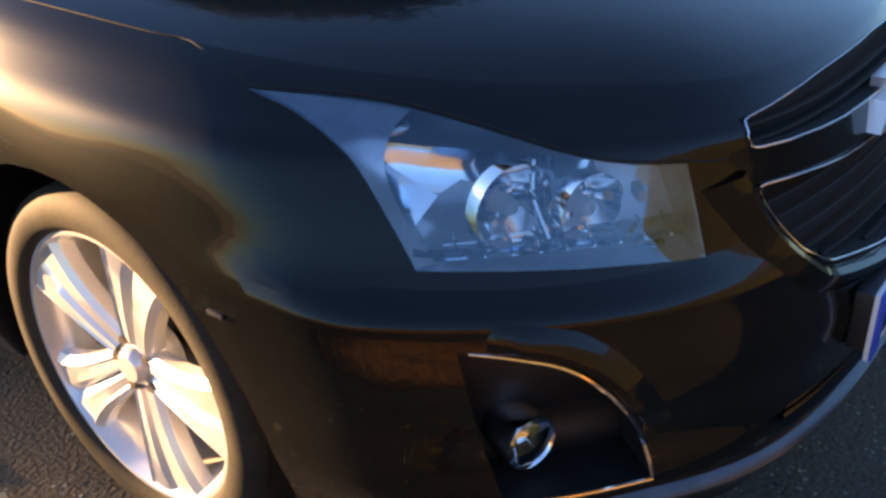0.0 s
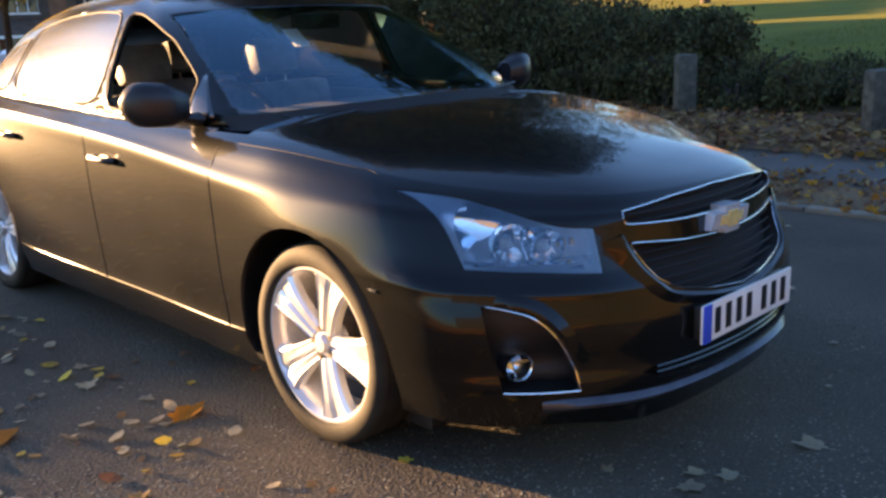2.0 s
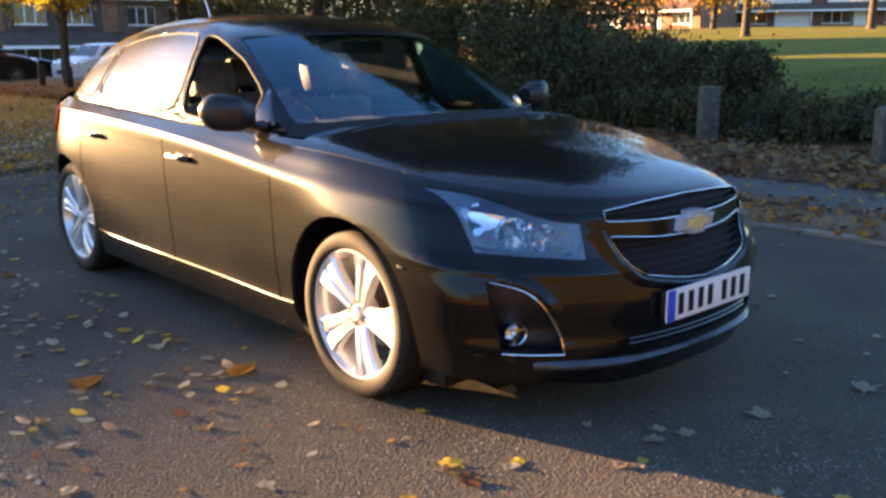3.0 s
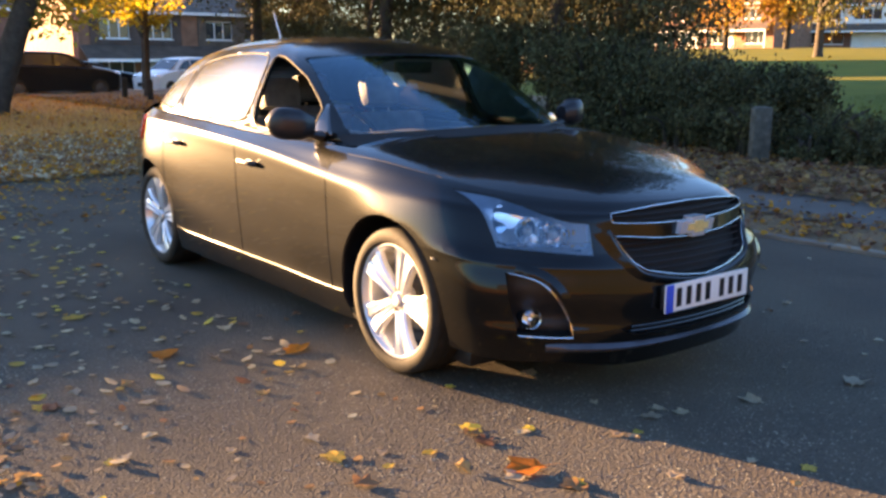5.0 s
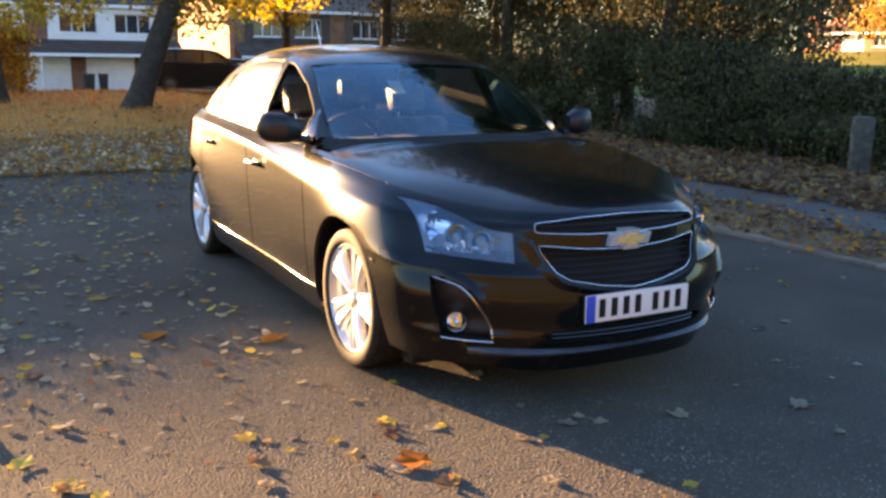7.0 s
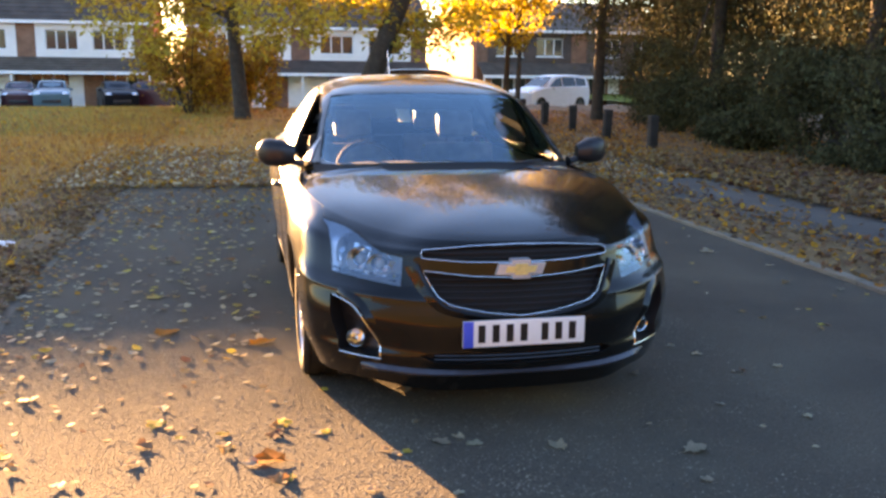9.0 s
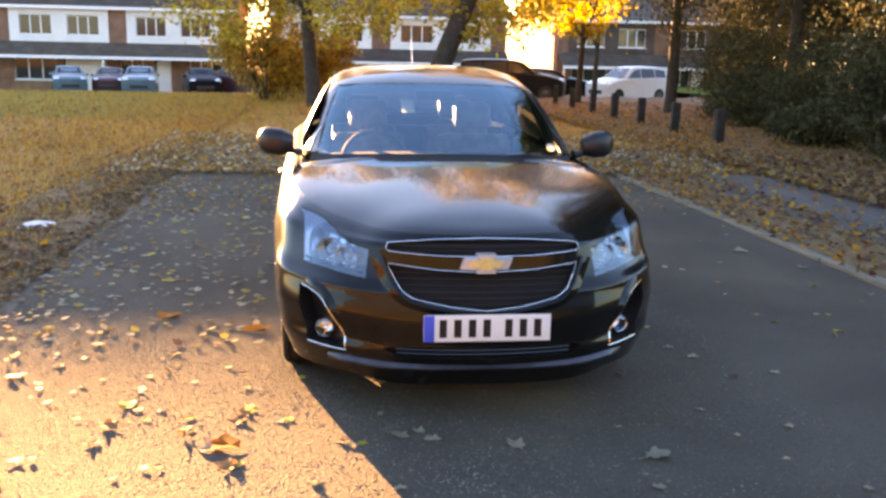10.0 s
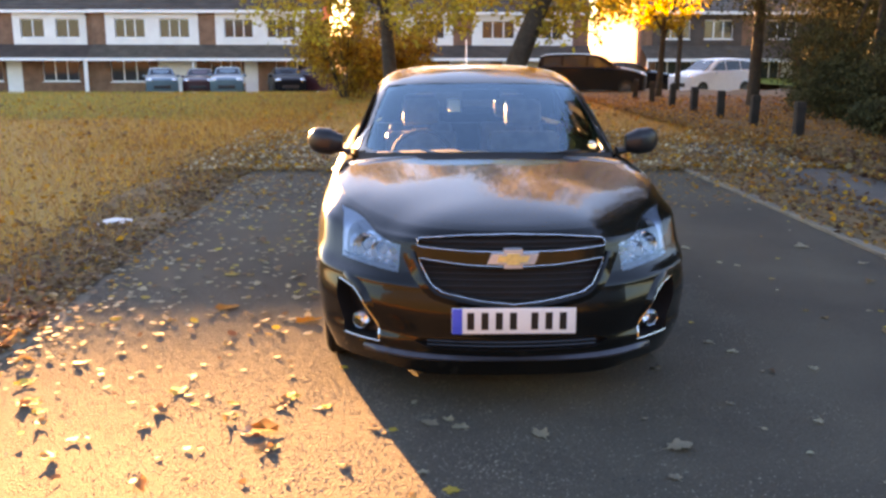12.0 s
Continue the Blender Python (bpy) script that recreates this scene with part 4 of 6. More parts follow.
def wheel(at, side, steer=0.0, spin=0.0):
    m = pose(*at, 0, 0, steer) @ Matrix.Diagonal((side, 1, 1, 1)) @ pose(0, 0, 0, spin, 0, 0)
    hub = new("wheel")
    hub.parent = car
    tagged(hub, label="black tyre on a silver five-spoke alloy wheel")
    prof = [(0.243, 0.012), (0.249, 0.030), (0.262, 0.040), (0.288, 0.042), (0.306, 0.034), (0.316, 0.022), (0.318, 0.010), (0.314, 0.004), (0.319, -0.004), (0.320, -0.045), (0.315, -0.050), (0.315, -0.056), (0.320, -0.061), (0.320, -0.105), (0.315, -0.110), (0.315, -0.116), (0.320, -0.121), (0.318, -0.172), (0.306, -0.196), (0.275, -0.206), (0.243, -0.190)]
    part("tyre", lathe(bmesh.new(), prof, m, 72), M_TYRE, hub, "dusty black rubber tyre")
    rim = part("rim", lathe(bmesh.new(), [(0.228, -0.185), (0.216, -0.10), (0.219, -0.02), (0.231, 0.012), (0.241, 0.028), (0.248, 0.028), (0.248, 0.014), (0.239, 0.0), (0.239, -0.185)], m, 64), M_ALLOY, hub)
    part("brake_disc", lathe(bmesh.new(), [(0.02, -0.09), (0.145, -0.09), (0.145, -0.112), (0.02, -0.112)], m, 40), M_DISC, hub)
    part("wheel_well", lathe(bmesh.new(), [(0.001, -0.13), (0.225, -0.13)], m, 32), M_BLACK, hub)
    part("hub_cap", lathe(bmesh.new(), [(0.001, 0.020), (0.024, 0.019), (0.031, 0.012), (0.033, 0.0), (0.06, -0.004), (0.066, -0.02), (0.066, -0.05)], m, 32), M_ALLOY, rim)
    for k in range(5):
        a0 = 2 * math.pi * k / 5
        for s in (-1, 1):
            bm = bmesh.new()
            rows_ = []
            for t in np.linspace(0, 1, 7).tolist():
                r = 0.045 + 0.190 * t
                half = 0.0175 + 0.0115 * t + 0.0145 * t ** 3
                off = s * (half + 0.0013)      # a narrow slit parts the two blades
                lift = 0.004 + 0.012 * math.sin(t * 2.2) + 0.006 * t
                rows_.append([(lift - 0.030, off - half, r), (lift - 0.006, off - half, r), (lift + 0.004, off - half * 0.55, r), (lift + 0.001, off + half * 0.35 * s, r), (lift + 0.004, off + half * 0.55, r), (lift - 0.006, off + half, r), (lift - 0.030, off + half, r)])
            rot = Matrix.Rotation(a0, 4, "X")
            sheet(bm, [[m @ (rot @ Vector(p)) for p in row] for row in rows_])
            part("spoke", bm, M_ALLOY, rim)
        rotp = Matrix.Rotation(a0 + math.pi / 5, 4, "X") @ Vector((0.002, 0, 0.048))
        part("wheel_bolt", lathe(bmesh.new(), [(0.001, 0.008), (0.008, 0.008), (0.009, -0.004)], m @ Matrix.Translation(rotp), 8), M_DISC, rim)
    return hub


for y, z, s in ((-0.327, 0.566, -1), (-0.327, 0.566, 1)):
    p = drop_on((-0.95, y, z), (1, 0, 0))
    part("side_marker", box(bmesh.new(), (s * abs(p.x), y, z), (0.006, 0.030, 0.008), 0.002), M_LIP, car, "small grey side marker")
wheel((-0.815, 0.0, 0.320), -1, 0, 20)
wheel((0.815, 0.0, 0.320), 1, 0, 50)
wheel((-0.812, 2.70, 0.320), -1, 0, 5)
wheel((0.812, 2.70, 0.320), 1, 0, 65)

# Door mirrors, handles, aerial, wipers and tail lamps.
for side in (-1, 1):
    bm = bmesh.new()
    rows_ = []
    for t in np.linspace(0, 1, 13).tolist():                 # from the inner end to the outer end
        x = 0.822 + 0.205 * t
        full = (1 - abs(2 * max(0.5, t) - 1) ** 4 * 0.75) * (0.62 + 0.38 * min(1, t / 0.35))
        h, d = 0.082 * full, (0.050 + 0.034 * math.sin(math.pi * min(1, t * 0.8 + 0.16))) * full
        zc, yc = 1.018 + 0.016 * t, 0.70 + 0.05 * t
        row = []
        for k in range(24):
            a = 2 * math.pi * k / 24
            ca, sa = math.cos(a), math.sin(a)
            q = (abs(ca) ** 2.8 + abs(sa) ** 2.8) ** (-1 / 2.8)
            row.append((side * x, yc + d * q * (ca if ca < 0 else 0.55 * ca), zc + h * q * sa * (0.86 if sa < 0 else 1.0)))
        rows_.append(row)
    sheet(bm, rows_, close=True)
    bm.faces.new([bm.verts.new(p) for p in rows_[0]])
    bm.faces.new([bm.verts.new(p) for p in rows_[-1]])
    mirror = part("door_mirror", bm, M_SATIN, car, "satin black door mirror housing")
    bm = bmesh.new()
    tube(bm, [(side * 0.775, 0.70, 0.972), (side * 0.80, 0.70, 0.975), (side * 0.85, 0.705, 0.985)], [0.05, 0.04, 0.032], 12, flat=0.5)
    part("mirror_foot", bm, M_BLACK, mirror)
    part("mirror_glass", ball(bmesh.new(), (side * 0.915, 0.768, 1.028), (0.072, 0.004, 0.046)), M_MIRROR, mirror)
    for y, z in ((1.245, 0.800), (2.235, 0.835)):
        x = side * (abs(drop_on((-0.95, y, z), (1, 0, 0)).x) + 0.004)
        bm = bmesh.new()
        tube(bm, spline([(x, y - 0.09, z), (x + side * 0.026, y - 0.06, z + 0.004), (x + side * 0.032, y, z + 0.006), (x + side * 0.026, y + 0.06, z + 0.004), (x, y + 0.09, z)], 4), 0.013, 8, flat=1.0)
        handle = part("door_handle", bm, M_BLACK, car, "black door handle")
        if y < 2:
            part("lock_barrel", ball(bmesh.new(), (x + side * 0.004, y + 0.118, z + 0.002), (0.006, 0.011, 0.011), u=12, v=8), M_CHROME, handle, "small chrome lock barrel")
        part("handle_recess", ball(bmesh.new(), (x - side * 0.012, y, z - 0.004), (0.014, 0.07, 0.026)), M_BLACK, handle)
    bm = bmesh.new()
    lamp_poly = [(-2.88, 0.945), (-2.98, 0.975), (-3.10, 0.965), (-3.16, 0.90), (-3.14, 0.80), (-3.06, 0.80), (-2.96, 0.86)]
    pts = [drop_on((-0.98, 2.66 + (-u - 2.7) * 0.60, v), (1, 0.0, 0)) for u, v in lamp_poly]
    cen = sum(pts, Vector()) / len(pts)
    out = [Vector((side * (abs(p.x) - 0.012), p.y, p.z)) for p in pts]
    inn = [Vector((side * (abs(p.x) + 0.014), cen.y + (p.y - cen.y) * 0.92, cen.z + (p.z - cen.z) * 0.9)) for p in pts]
    sheet(bm, [[Vector((p.x - side * 0.03, p.y, p.z)) for p in out], out, inn], close=True)
    bm.faces.new([bm.verts.new(p) for p in inn])
    part("tail_lamp", bm, M_RED, car, "red tail lamp")
bm = bmesh.new()
tube(bm, [(0, 2.50, 1.420), (0, 2.51, 1.436), (0, 2.53, 1.445)], [0.022, 0.016, 0.005], 10)
aerial = part("aerial", bm, M_BLACK, car, "thin black roof aerial")
bm = bmesh.new()
tube(bm, [(0, 2.52, 1.44), (0, 2.62, 1.63)], [0.0035, 0.0022], 8)
part("rod", bm, M_LAMPGREY, aerial)
for x0, x1, y0, y1 in ((-0.60, -0.02, 0.44, 0.285), (0.02, 0.50, 0.265, 0.36)):
    bm = bmesh.new()
    tube(bm, spline([(x0, y0, 0.975), ((x0 + x1) / 2, (y0 + y1) / 2 - 0.03, 1.000), (x1, y1, 1.012)], 6), 0.008, 6, flat=0.7)
    part("wiper", bm, M_BLACK, car, "black windscreen wiper")
bm = bmesh.new()
cowl = [p for p in spline(G_BASE, 6) if p.y < 0.62]
cowl = [Vector((-p.x, p.y, p.z)) for p in cowl[::-1]] + [Vector(p) for p in cowl[1:]]
sheet(bm, [[p + Vector((0, -0.07, -0.012)) for p in cowl], [p + Vector((0, -0.02, -0.006)) for p in cowl], [p + Vector((0, 0.045, 0.030)) for p in cowl]])
part("scuttle", bm, M_GAP, car, "matt black plastic scuttle panel")

# Cabin.
bm = bmesh.new()
sheet(bm, [[(x, y - 0.12 * (x / 0.75) ** 2 * (y < 0.7) * -1, z - 0.02 * (x / 0.75) ** 2) for x in np.linspace(-0.74, 0.74, 13).tolist()] for y, z in ((0.42, 0.955), (0.60, 0.968), (0.80, 0.975), (0.92, 0.955), (0.97, 0.90), (0.98, 0.70), (0.92, 0.40))])
part("dashboard", bm, M_TRIM, car, "dark plastic dashboard")
part("cabin_floor", box(bmesh.new(), (0, 1.75, 0.26), (1.50, 2.7, 0.05)), M_TRIM, car)
part("rear_bulkhead", box(bmesh.new(), (0, 2.95, 0.62), (1.40, 0.05, 0.7)), M_TRIM, car)
for side in (-1, 1):
    part("door_card", box(bmesh.new(), (side * 0.785, 1.45, 0.62), (0.05, 1.9, 0.62), 0.015), M_TRIM, car)


def seat(x, y):
    s = new("seat")
    s.parent = car
    tagged(s, label="dark grey cloth seat")
    part("cushion", box(bmesh.new(), (x, y, 0.50), (0.50, 0.50, 0.16), 0.05), M_SEAT, s)
    tilt = Matrix.Rotation(radians(-16), 4, "X")
    back = bmesh.new()
    for z, w, d in ((0.56, 0.50, 0.13), (0.80, 0.50, 0.15)):
        box(back, (x, y + 0.27 + (z - 0.5) * 0.28, z + 0.05), (w, d, 0.30), 0.055, tilt)
    part("backrest", back, M_SEAT, s)
    part("head_restraint", box(bmesh.new(), (x, y + 0.475, 1.12), (0.26, 0.10, 0.19), 0.045, tilt), M_SEAT, s)
    for dx in (-0.06, 0.06):
        bm = bmesh.new()
        tube(bm, [(x + dx, y + 0.44, 0.96), (x + dx, y + 0.47, 1.06)], 0.007, 6)
        part("restraint_post", bm, M_CHROME, s)


seat(-0.36, 1.42)
seat(0.36, 1.42)
seat(-0.36, 2.30)
seat(0.36, 2.30)
bm = bmesh.new()
wm = Matrix.Translation((-0.36, 1.10, 0.885)) @ Matrix.Rotation(radians(-25), 4, "X")
ringp = [wm @ Vector((0.185 * math.cos(a), 0, 0.185 * math.sin(a))) for a in [2 * math.pi * k / 36 for k in range(36)]]
tube(bm, ringp, 0.015, 8, closed=True, up=wm.to_3x3() @ Vector((0, 1, 0)))
wheel_ob = part("steering_wheel", bm, M_GAP, car, "black three-spoke steering wheel")
bm = bmesh.new()
for a in (0, math.pi, -math.pi / 2):
    tube(bm, [wm @ Vector((0, 0, 0)), wm @ Vector((0.18 * math.cos(a), 0, 0.18 * math.sin(a)))], 0.018, 6, flat=0.5)
ball(bm, wm @ Vector((0, 0, 0)), (0.07, 0.03, 0.06))
part("steering_boss", bm, M_LAMPGREY, wheel_ob)
part("interior_mirror", box(bmesh.new(), (0, 1.02, 1.285), (0.24, 0.03, 0.065), 0.012), M_BLACK, car)
bm = bmesh.new()
lathe(bm, [(0.001, 0), (0.026, 0), (0.026, 0.002), (0.001, 0.002)], Matrix.Translation((0.60, 0.545, 1.025)) @ Vector((0.2, -1, 0.8)).normalized().to_track_quat("X", "Z").to_matrix().to_4x4(), 20)
part("paper_disc", bm, M_PAPER, car, "round white paper disc inside the windscreen")
# Thin white rectangle leaning back behind the glass.
part("notice", box(bmesh.new(), (-0.17, 0.93, 1.225), (0.075, 0.002, 0.11), 0.0, Matrix.Rotation(radians(-52), 4, "X")), M_PAPER, car, "small white rectangle behind the windscreen")

# ---------------------------------------------------------------- kerbs, path and verges
kerb = tagged(new("kerb"), "weathered concrete kerb along the road edge", "kerb", kind="structure")
rng = random.Random(5)
stone = bmesh.new()
box(stone, (0, 0, 0), (0.10, 0.905, 0.16), 0.012)
me = bpy.data.meshes.new("kerb_stone")
stone.to_mesh(me)
stone.free()
me.materials.append(M_KERB)
for i in range(46):
    ob = new("kerb_stone", me)
    ob.parent = kerb
    ob.matrix_basis = pose(3.250 + rng.uniform(-0.006, 0.006), -34.0 + 0.915 * i, -0.052 + rng.uniform(-0.005, 0.005), 0, rng.uniform(-1, 1), rng.uniform(-0.3, 0.3))
edging = tagged(new("road_edging"), "low worn concrete edging between road and grass", "edging", kind="structure")
me2 = me.copy()
me2.materials.clear()
me2.materials.append(M_EDGE)
for i in range(44):
    y = -33.0 + 0.915 * i
    ob = new("edging_stone", me2)
    ob.parent = edging
    ob.matrix_basis = pose((edge(y - 0.45) + edge(y + 0.45)) / 2 - 0.03, y, -0.078 + rng.uniform(-0.004, 0.004), 0, rng.uniform(-2, 2), math.degrees(math.atan2(edge(y - 0.45) - edge(y + 0.45), 0.9)))


def strip(name, x0, x1, y0, y1, z, m, label, cat, seed, amp=0.02, n=60, mx=8):
    """A lumpy strip of ground."""
    bm = bmesh.new()
    rows_ = []
    for i in range(n + 1):
        y = y0 + (y1 - y0) * i / n
        row = []
        for j in range(mx + 1):
            u = j / mx
            a, b = (x0(y) if callable(x0) else x0), (x1(y) if callable(x1) else x1)
            x = a + (b - a) * u
            row.append((x, y, z + amp * noise.noise((x * 1.3, y * 1.3, seed)) * (0.2 + min(1, 6 * u * (1 - u)))))
        rows_.append(row)
    sheet(bm, rows_)
    return tagged(part(name, bm, m), label, cat, kind="structure")


strip("verge", 3.31, lambda y: 4.05 + 0.06 * math.sin(y), -34, 7.2, 0.025, M_LITTER, "narrow verge covered in brown leaf litter", "verge", 2.0)
strip("footpath", lambda y: 4.0 + 0.06 * math.sin(y), 5.35, -34, 11, 0.030, M_PATH, "grey asphalt footpath scattered with leaves", "footpath", 3.0, 0.008)
strip("leafy_bank", 5.3, lambda y: 9.0 if y < 8 else 20.0, -34.0, 34, 0.06, M_LITTER, "leaf covered ground under the trees", "ground", 4.0, 0.10, 70, 24).location.z = -0.02
strip("road_end_litter", -3.2, 4.05, 7.55, 12.5, 0.0, M_LITTER, "brown leaf litter at the end of the road", "ground", 6.0, 0.03, 14, 20)
lawn = strip("lawn", lambda y: 8.7 if y < 9 else 18.0, 130.0, -60, 90, -0.02, M_LAWN, "shaded green lawn climbing beyond the hedge", "lawn", 9.0, 0.03, 60, 40)
for v in lawn.data.vertices:
    v.co.z += rise(v.co.x, v.co.y)
grass_strip = strip("grass_strip", -70.0, lambda y: -0.5 - 0.25 * (31 - y) + 0.4 * math.sin(y), 17.5, 31.0, -0.020, M_STRIP, "greener strip of grass before the houses", "grass", 12.0, 0.03, 24, 40)
for v in grass_strip.data.vertices:            # ragged edge towards the golden grass
    if v.co.y < 22:
        v.co.y += (22 - v.co.y) * (0.15 + 0.9 * noise.noise((v.co.x * 0.4, 0.0, 3.0)))
strip("field_margin", lambda y: -3.5 + 0.15 * math.sin(y * 0.9), lambda y: edge(y) - 0.08, -34, 9, 0.0, M_LITTER, "dark leaf litter margin beside the grass", "ground", 7.0, 0.05, 60, 6)

# ---------------------------------------------------------------- leaves and grass


def leaf_mesh(name, m, seed, size=0.05, curl=0.3):
    """One maple-like leaf with uneven lobes, folded along its midrib and curled at the tips."""
    r = random.Random(seed)
    bm = bmesh.new()
    n = 30
    reach = [r.uniform(0.62, 1.12) * q for q in (1.0, 0.86, 0.62, 0.42, 0.62, 0.86)]
    fold, bend = r.uniform(0.10, 0.35) * (0.5 + curl), r.uniform(-0.6, 1.0) * curl
    place = lambda x, y: Vector((x * size, y * size, size * (0.03 + fold * abs(y) + bend * x * x * 0.5 + 0.10 * curl * math.sin(5 * x + 4 * y + seed))))
    rim = []
    for k in range(n):
        a = 2 * math.pi * k / n
        f = a / (2 * math.pi) * 6
        k0, t = int(f) % 6, f % 1
        lobe = reach[k0] * (1 - t) + reach[(k0 + 1) % 6] * t
        lobe *= 0.66 + 0.34 * abs(math.cos(math.pi * f)) ** 1.2 + r.uniform(-0.10, 0.10)
        rim.append(bm.verts.new(place(lobe * math.cos(a), 0.9 * lobe * math.sin(a))))
    c = bm.verts.new((0, 0, 0.02 * size))
    for k in range(n):
        bm.faces.new((c, rim[k], rim[(k + 1) % n]))
    low = min(v.co.z for v in bm.verts)
    for v in bm.verts:
        v.co.z -= low
    stalk = [bm.verts.new(p) for p in ((-size * 0.3, -0.02 * size, 0.06 * size), (-size * 1.1, 0.0, 0.02 * size), (-size * 0.3, 0.02 * size, 0.06 * size))]
    bm.faces.new(stalk)
    me = bpy.data.meshes.new(name)
    bm.to_mesh(me)
    bm.free()
    me.materials.append(m)
    me.polygons.foreach_set("use_smooth", [True] * len(me.polygons))
    return me


LEAVES = [[leaf_mesh("fallen_leaf", m, 11 + 7 * i + v, 1.0, curl) for v in range(3)] for i, (m, curl) in enumerate(((M_LEAF_Y, 0.35), (M_LEAF_O, 0.4), (M_LEAF_B, 0.9), (M_LEAF_P, 0.5), (M_LEAF_P, 0.6), (M_LEAF_B, 0.8)))]
LEAF_WORDS = ["yellow fallen maple leaf lying on asphalt", "orange fallen maple leaf lying on asphalt", "curled brown fallen leaf on asphalt", "pale dry fallen leaf on asphalt", "pale dry fallen leaf on asphalt", "curled brown fallen leaf on asphalt"]


def fallen(kind, x, y, size, turn, lean=0.0):
    ob = new("fallen_leaf", LEAVES[kind][int(turn) % 3])
    ob.matrix_basis = pose(x, y, 0.005, lean * 0.5, lean * 0.3, turn) @ Matrix.Diagonal((1.3 * size, (1.0 + 0.07 * (int(turn) % 5)) * size, 1.1 * size, 1))
    return tagged(ob, LEAF_WORDS[kind], "leaf", "fallen leaves on the road")


rng = random.Random(21)
fallen(1, -1.056, 0.50, 0.080, 20, 3)
fallen(1, -1.574, 0.783, 0.095, 70, 5)
YELLOW_AT = [(-2.17, 0.46, 0.052), (-2.11, -0.18, 0.034), (-1.5, -0.61, 0.067), (-0.98, -0.68, 0.061), (-1.21, -0.76, 0.038), (-1.4, -0.77, 0.028), (-1.19, -0.9, 0.028), (-0.98, -1.22, 0.042), (-0.8, -0.82, 0.034), (-0.51, -1.08, 0.028), (-0.77, -0.29, 0.031), (-1.71, 1.67, 0.07), (-0.28, -1.62, 0.04), (-2.15, -0.72, 0.071), (-2.26, -0.49, 0.07), (-2.05, -0.84, 0.042)]
ORANGE_AT = [(-1.02, -1.07, 0.084), (-1.21, 2.84, 0.054)]
PALE_NEAR = [(-1.16, 1.02, 0.052), (-1.07, 0.75, 0.036), (-1.49, -0.41, 0.043), (-2.06, 0.97, 0.039), (-2.02, 0.57, 0.036), (-1.93, -0.04, 0.033), (-1.76, -0.34, 0.025), (-1.99, 0.13, 0.028), (-2.07, 0.19, 0.028), (-2.37, -0.24, 0.036), (-1.09, -1.09, 0.067), (-0.7, -1.39, 0.034), (-0.85, -0.82, 0.037), (-1.79, -1.13, 0.036), (-0.58, -1.05, 0.03), (-2.21, 1.08, 0.049), (-2.08, -0.19, 0.035), (-1.55, -0.99, 0.039)]
PALE_SHADE = [(-0.42, -0.78, 0.03), (-0.27, -0.98, 0.04), (-0.22, -1.06, 0.04), (0.1, -1.15, 0.06), (0.62, -1.28, 0.075), (1.3, -1.03, 0.032), (-0.38, -0.36, 0.055), (-0.36, -1.0, 0.05), (1.18, 0.05, 0.035), (1.24, -0.1, 0.037), (0.99, -0.82, 0.026), (2.72, 2.5, 0.09), (1.75, 2.5, 0.062), (2.92, 1.92, 0.049)]
BROWN_AT = [(-1.02, -0.8, 0.048), (-1.68, 2.83, 0.073), (-2.19, 0.1, 0.034), (-0.74, 1.03, 0.032), (-0.66, 0.67, 0.033), (-1.54, -0.82, 0.052), (-1.21, -0.92, 0.044), (-1.01, -1.26, 0.058), (-1.82, -1.29, 0.046), (-2.39, -0.17, 0.054), (-1.42, -1.54, 0.054), (-2.0, -0.95, 0.04), (-2.13, -0.75, 0.047), (-1.01, -0.72, 0.05), (-2.13, 0.44, 0.051)]
for kind_, places in ((0, YELLOW_AT), (1, ORANGE_AT), (3, PALE_NEAR), (4, PALE_SHADE), (2, BROWN_AT)):
    for x, y, size in places:
        fallen(kind_, x, y, size, rng.uniform(0, 360), rng.uniform(-5, 5))
spots = []
while len(spots) < 150:
    x, y = rng.uniform(-2.45, 3.1), rng.triangular(-4.2, 7.5, 0.5)
    if -0.95 < x < 0.95 and -1.0 < y < 3.7 and rng.random() < 0.93:
        continue
    if x > 0.2 and rng.random() < 0.62 or -2.3 < x < 0.3 and -1.7 < y < 0.6 and rng.random() < 0.6:
        continue
    spots.append((x, y))
    fallen(rng.choices(range(6), (16, 3, 22, 24, 20, 15))[0], x, y, rng.uniform(0.018, 0.042), rng.uniform(0, 360), rng.uniform(-4, 4))


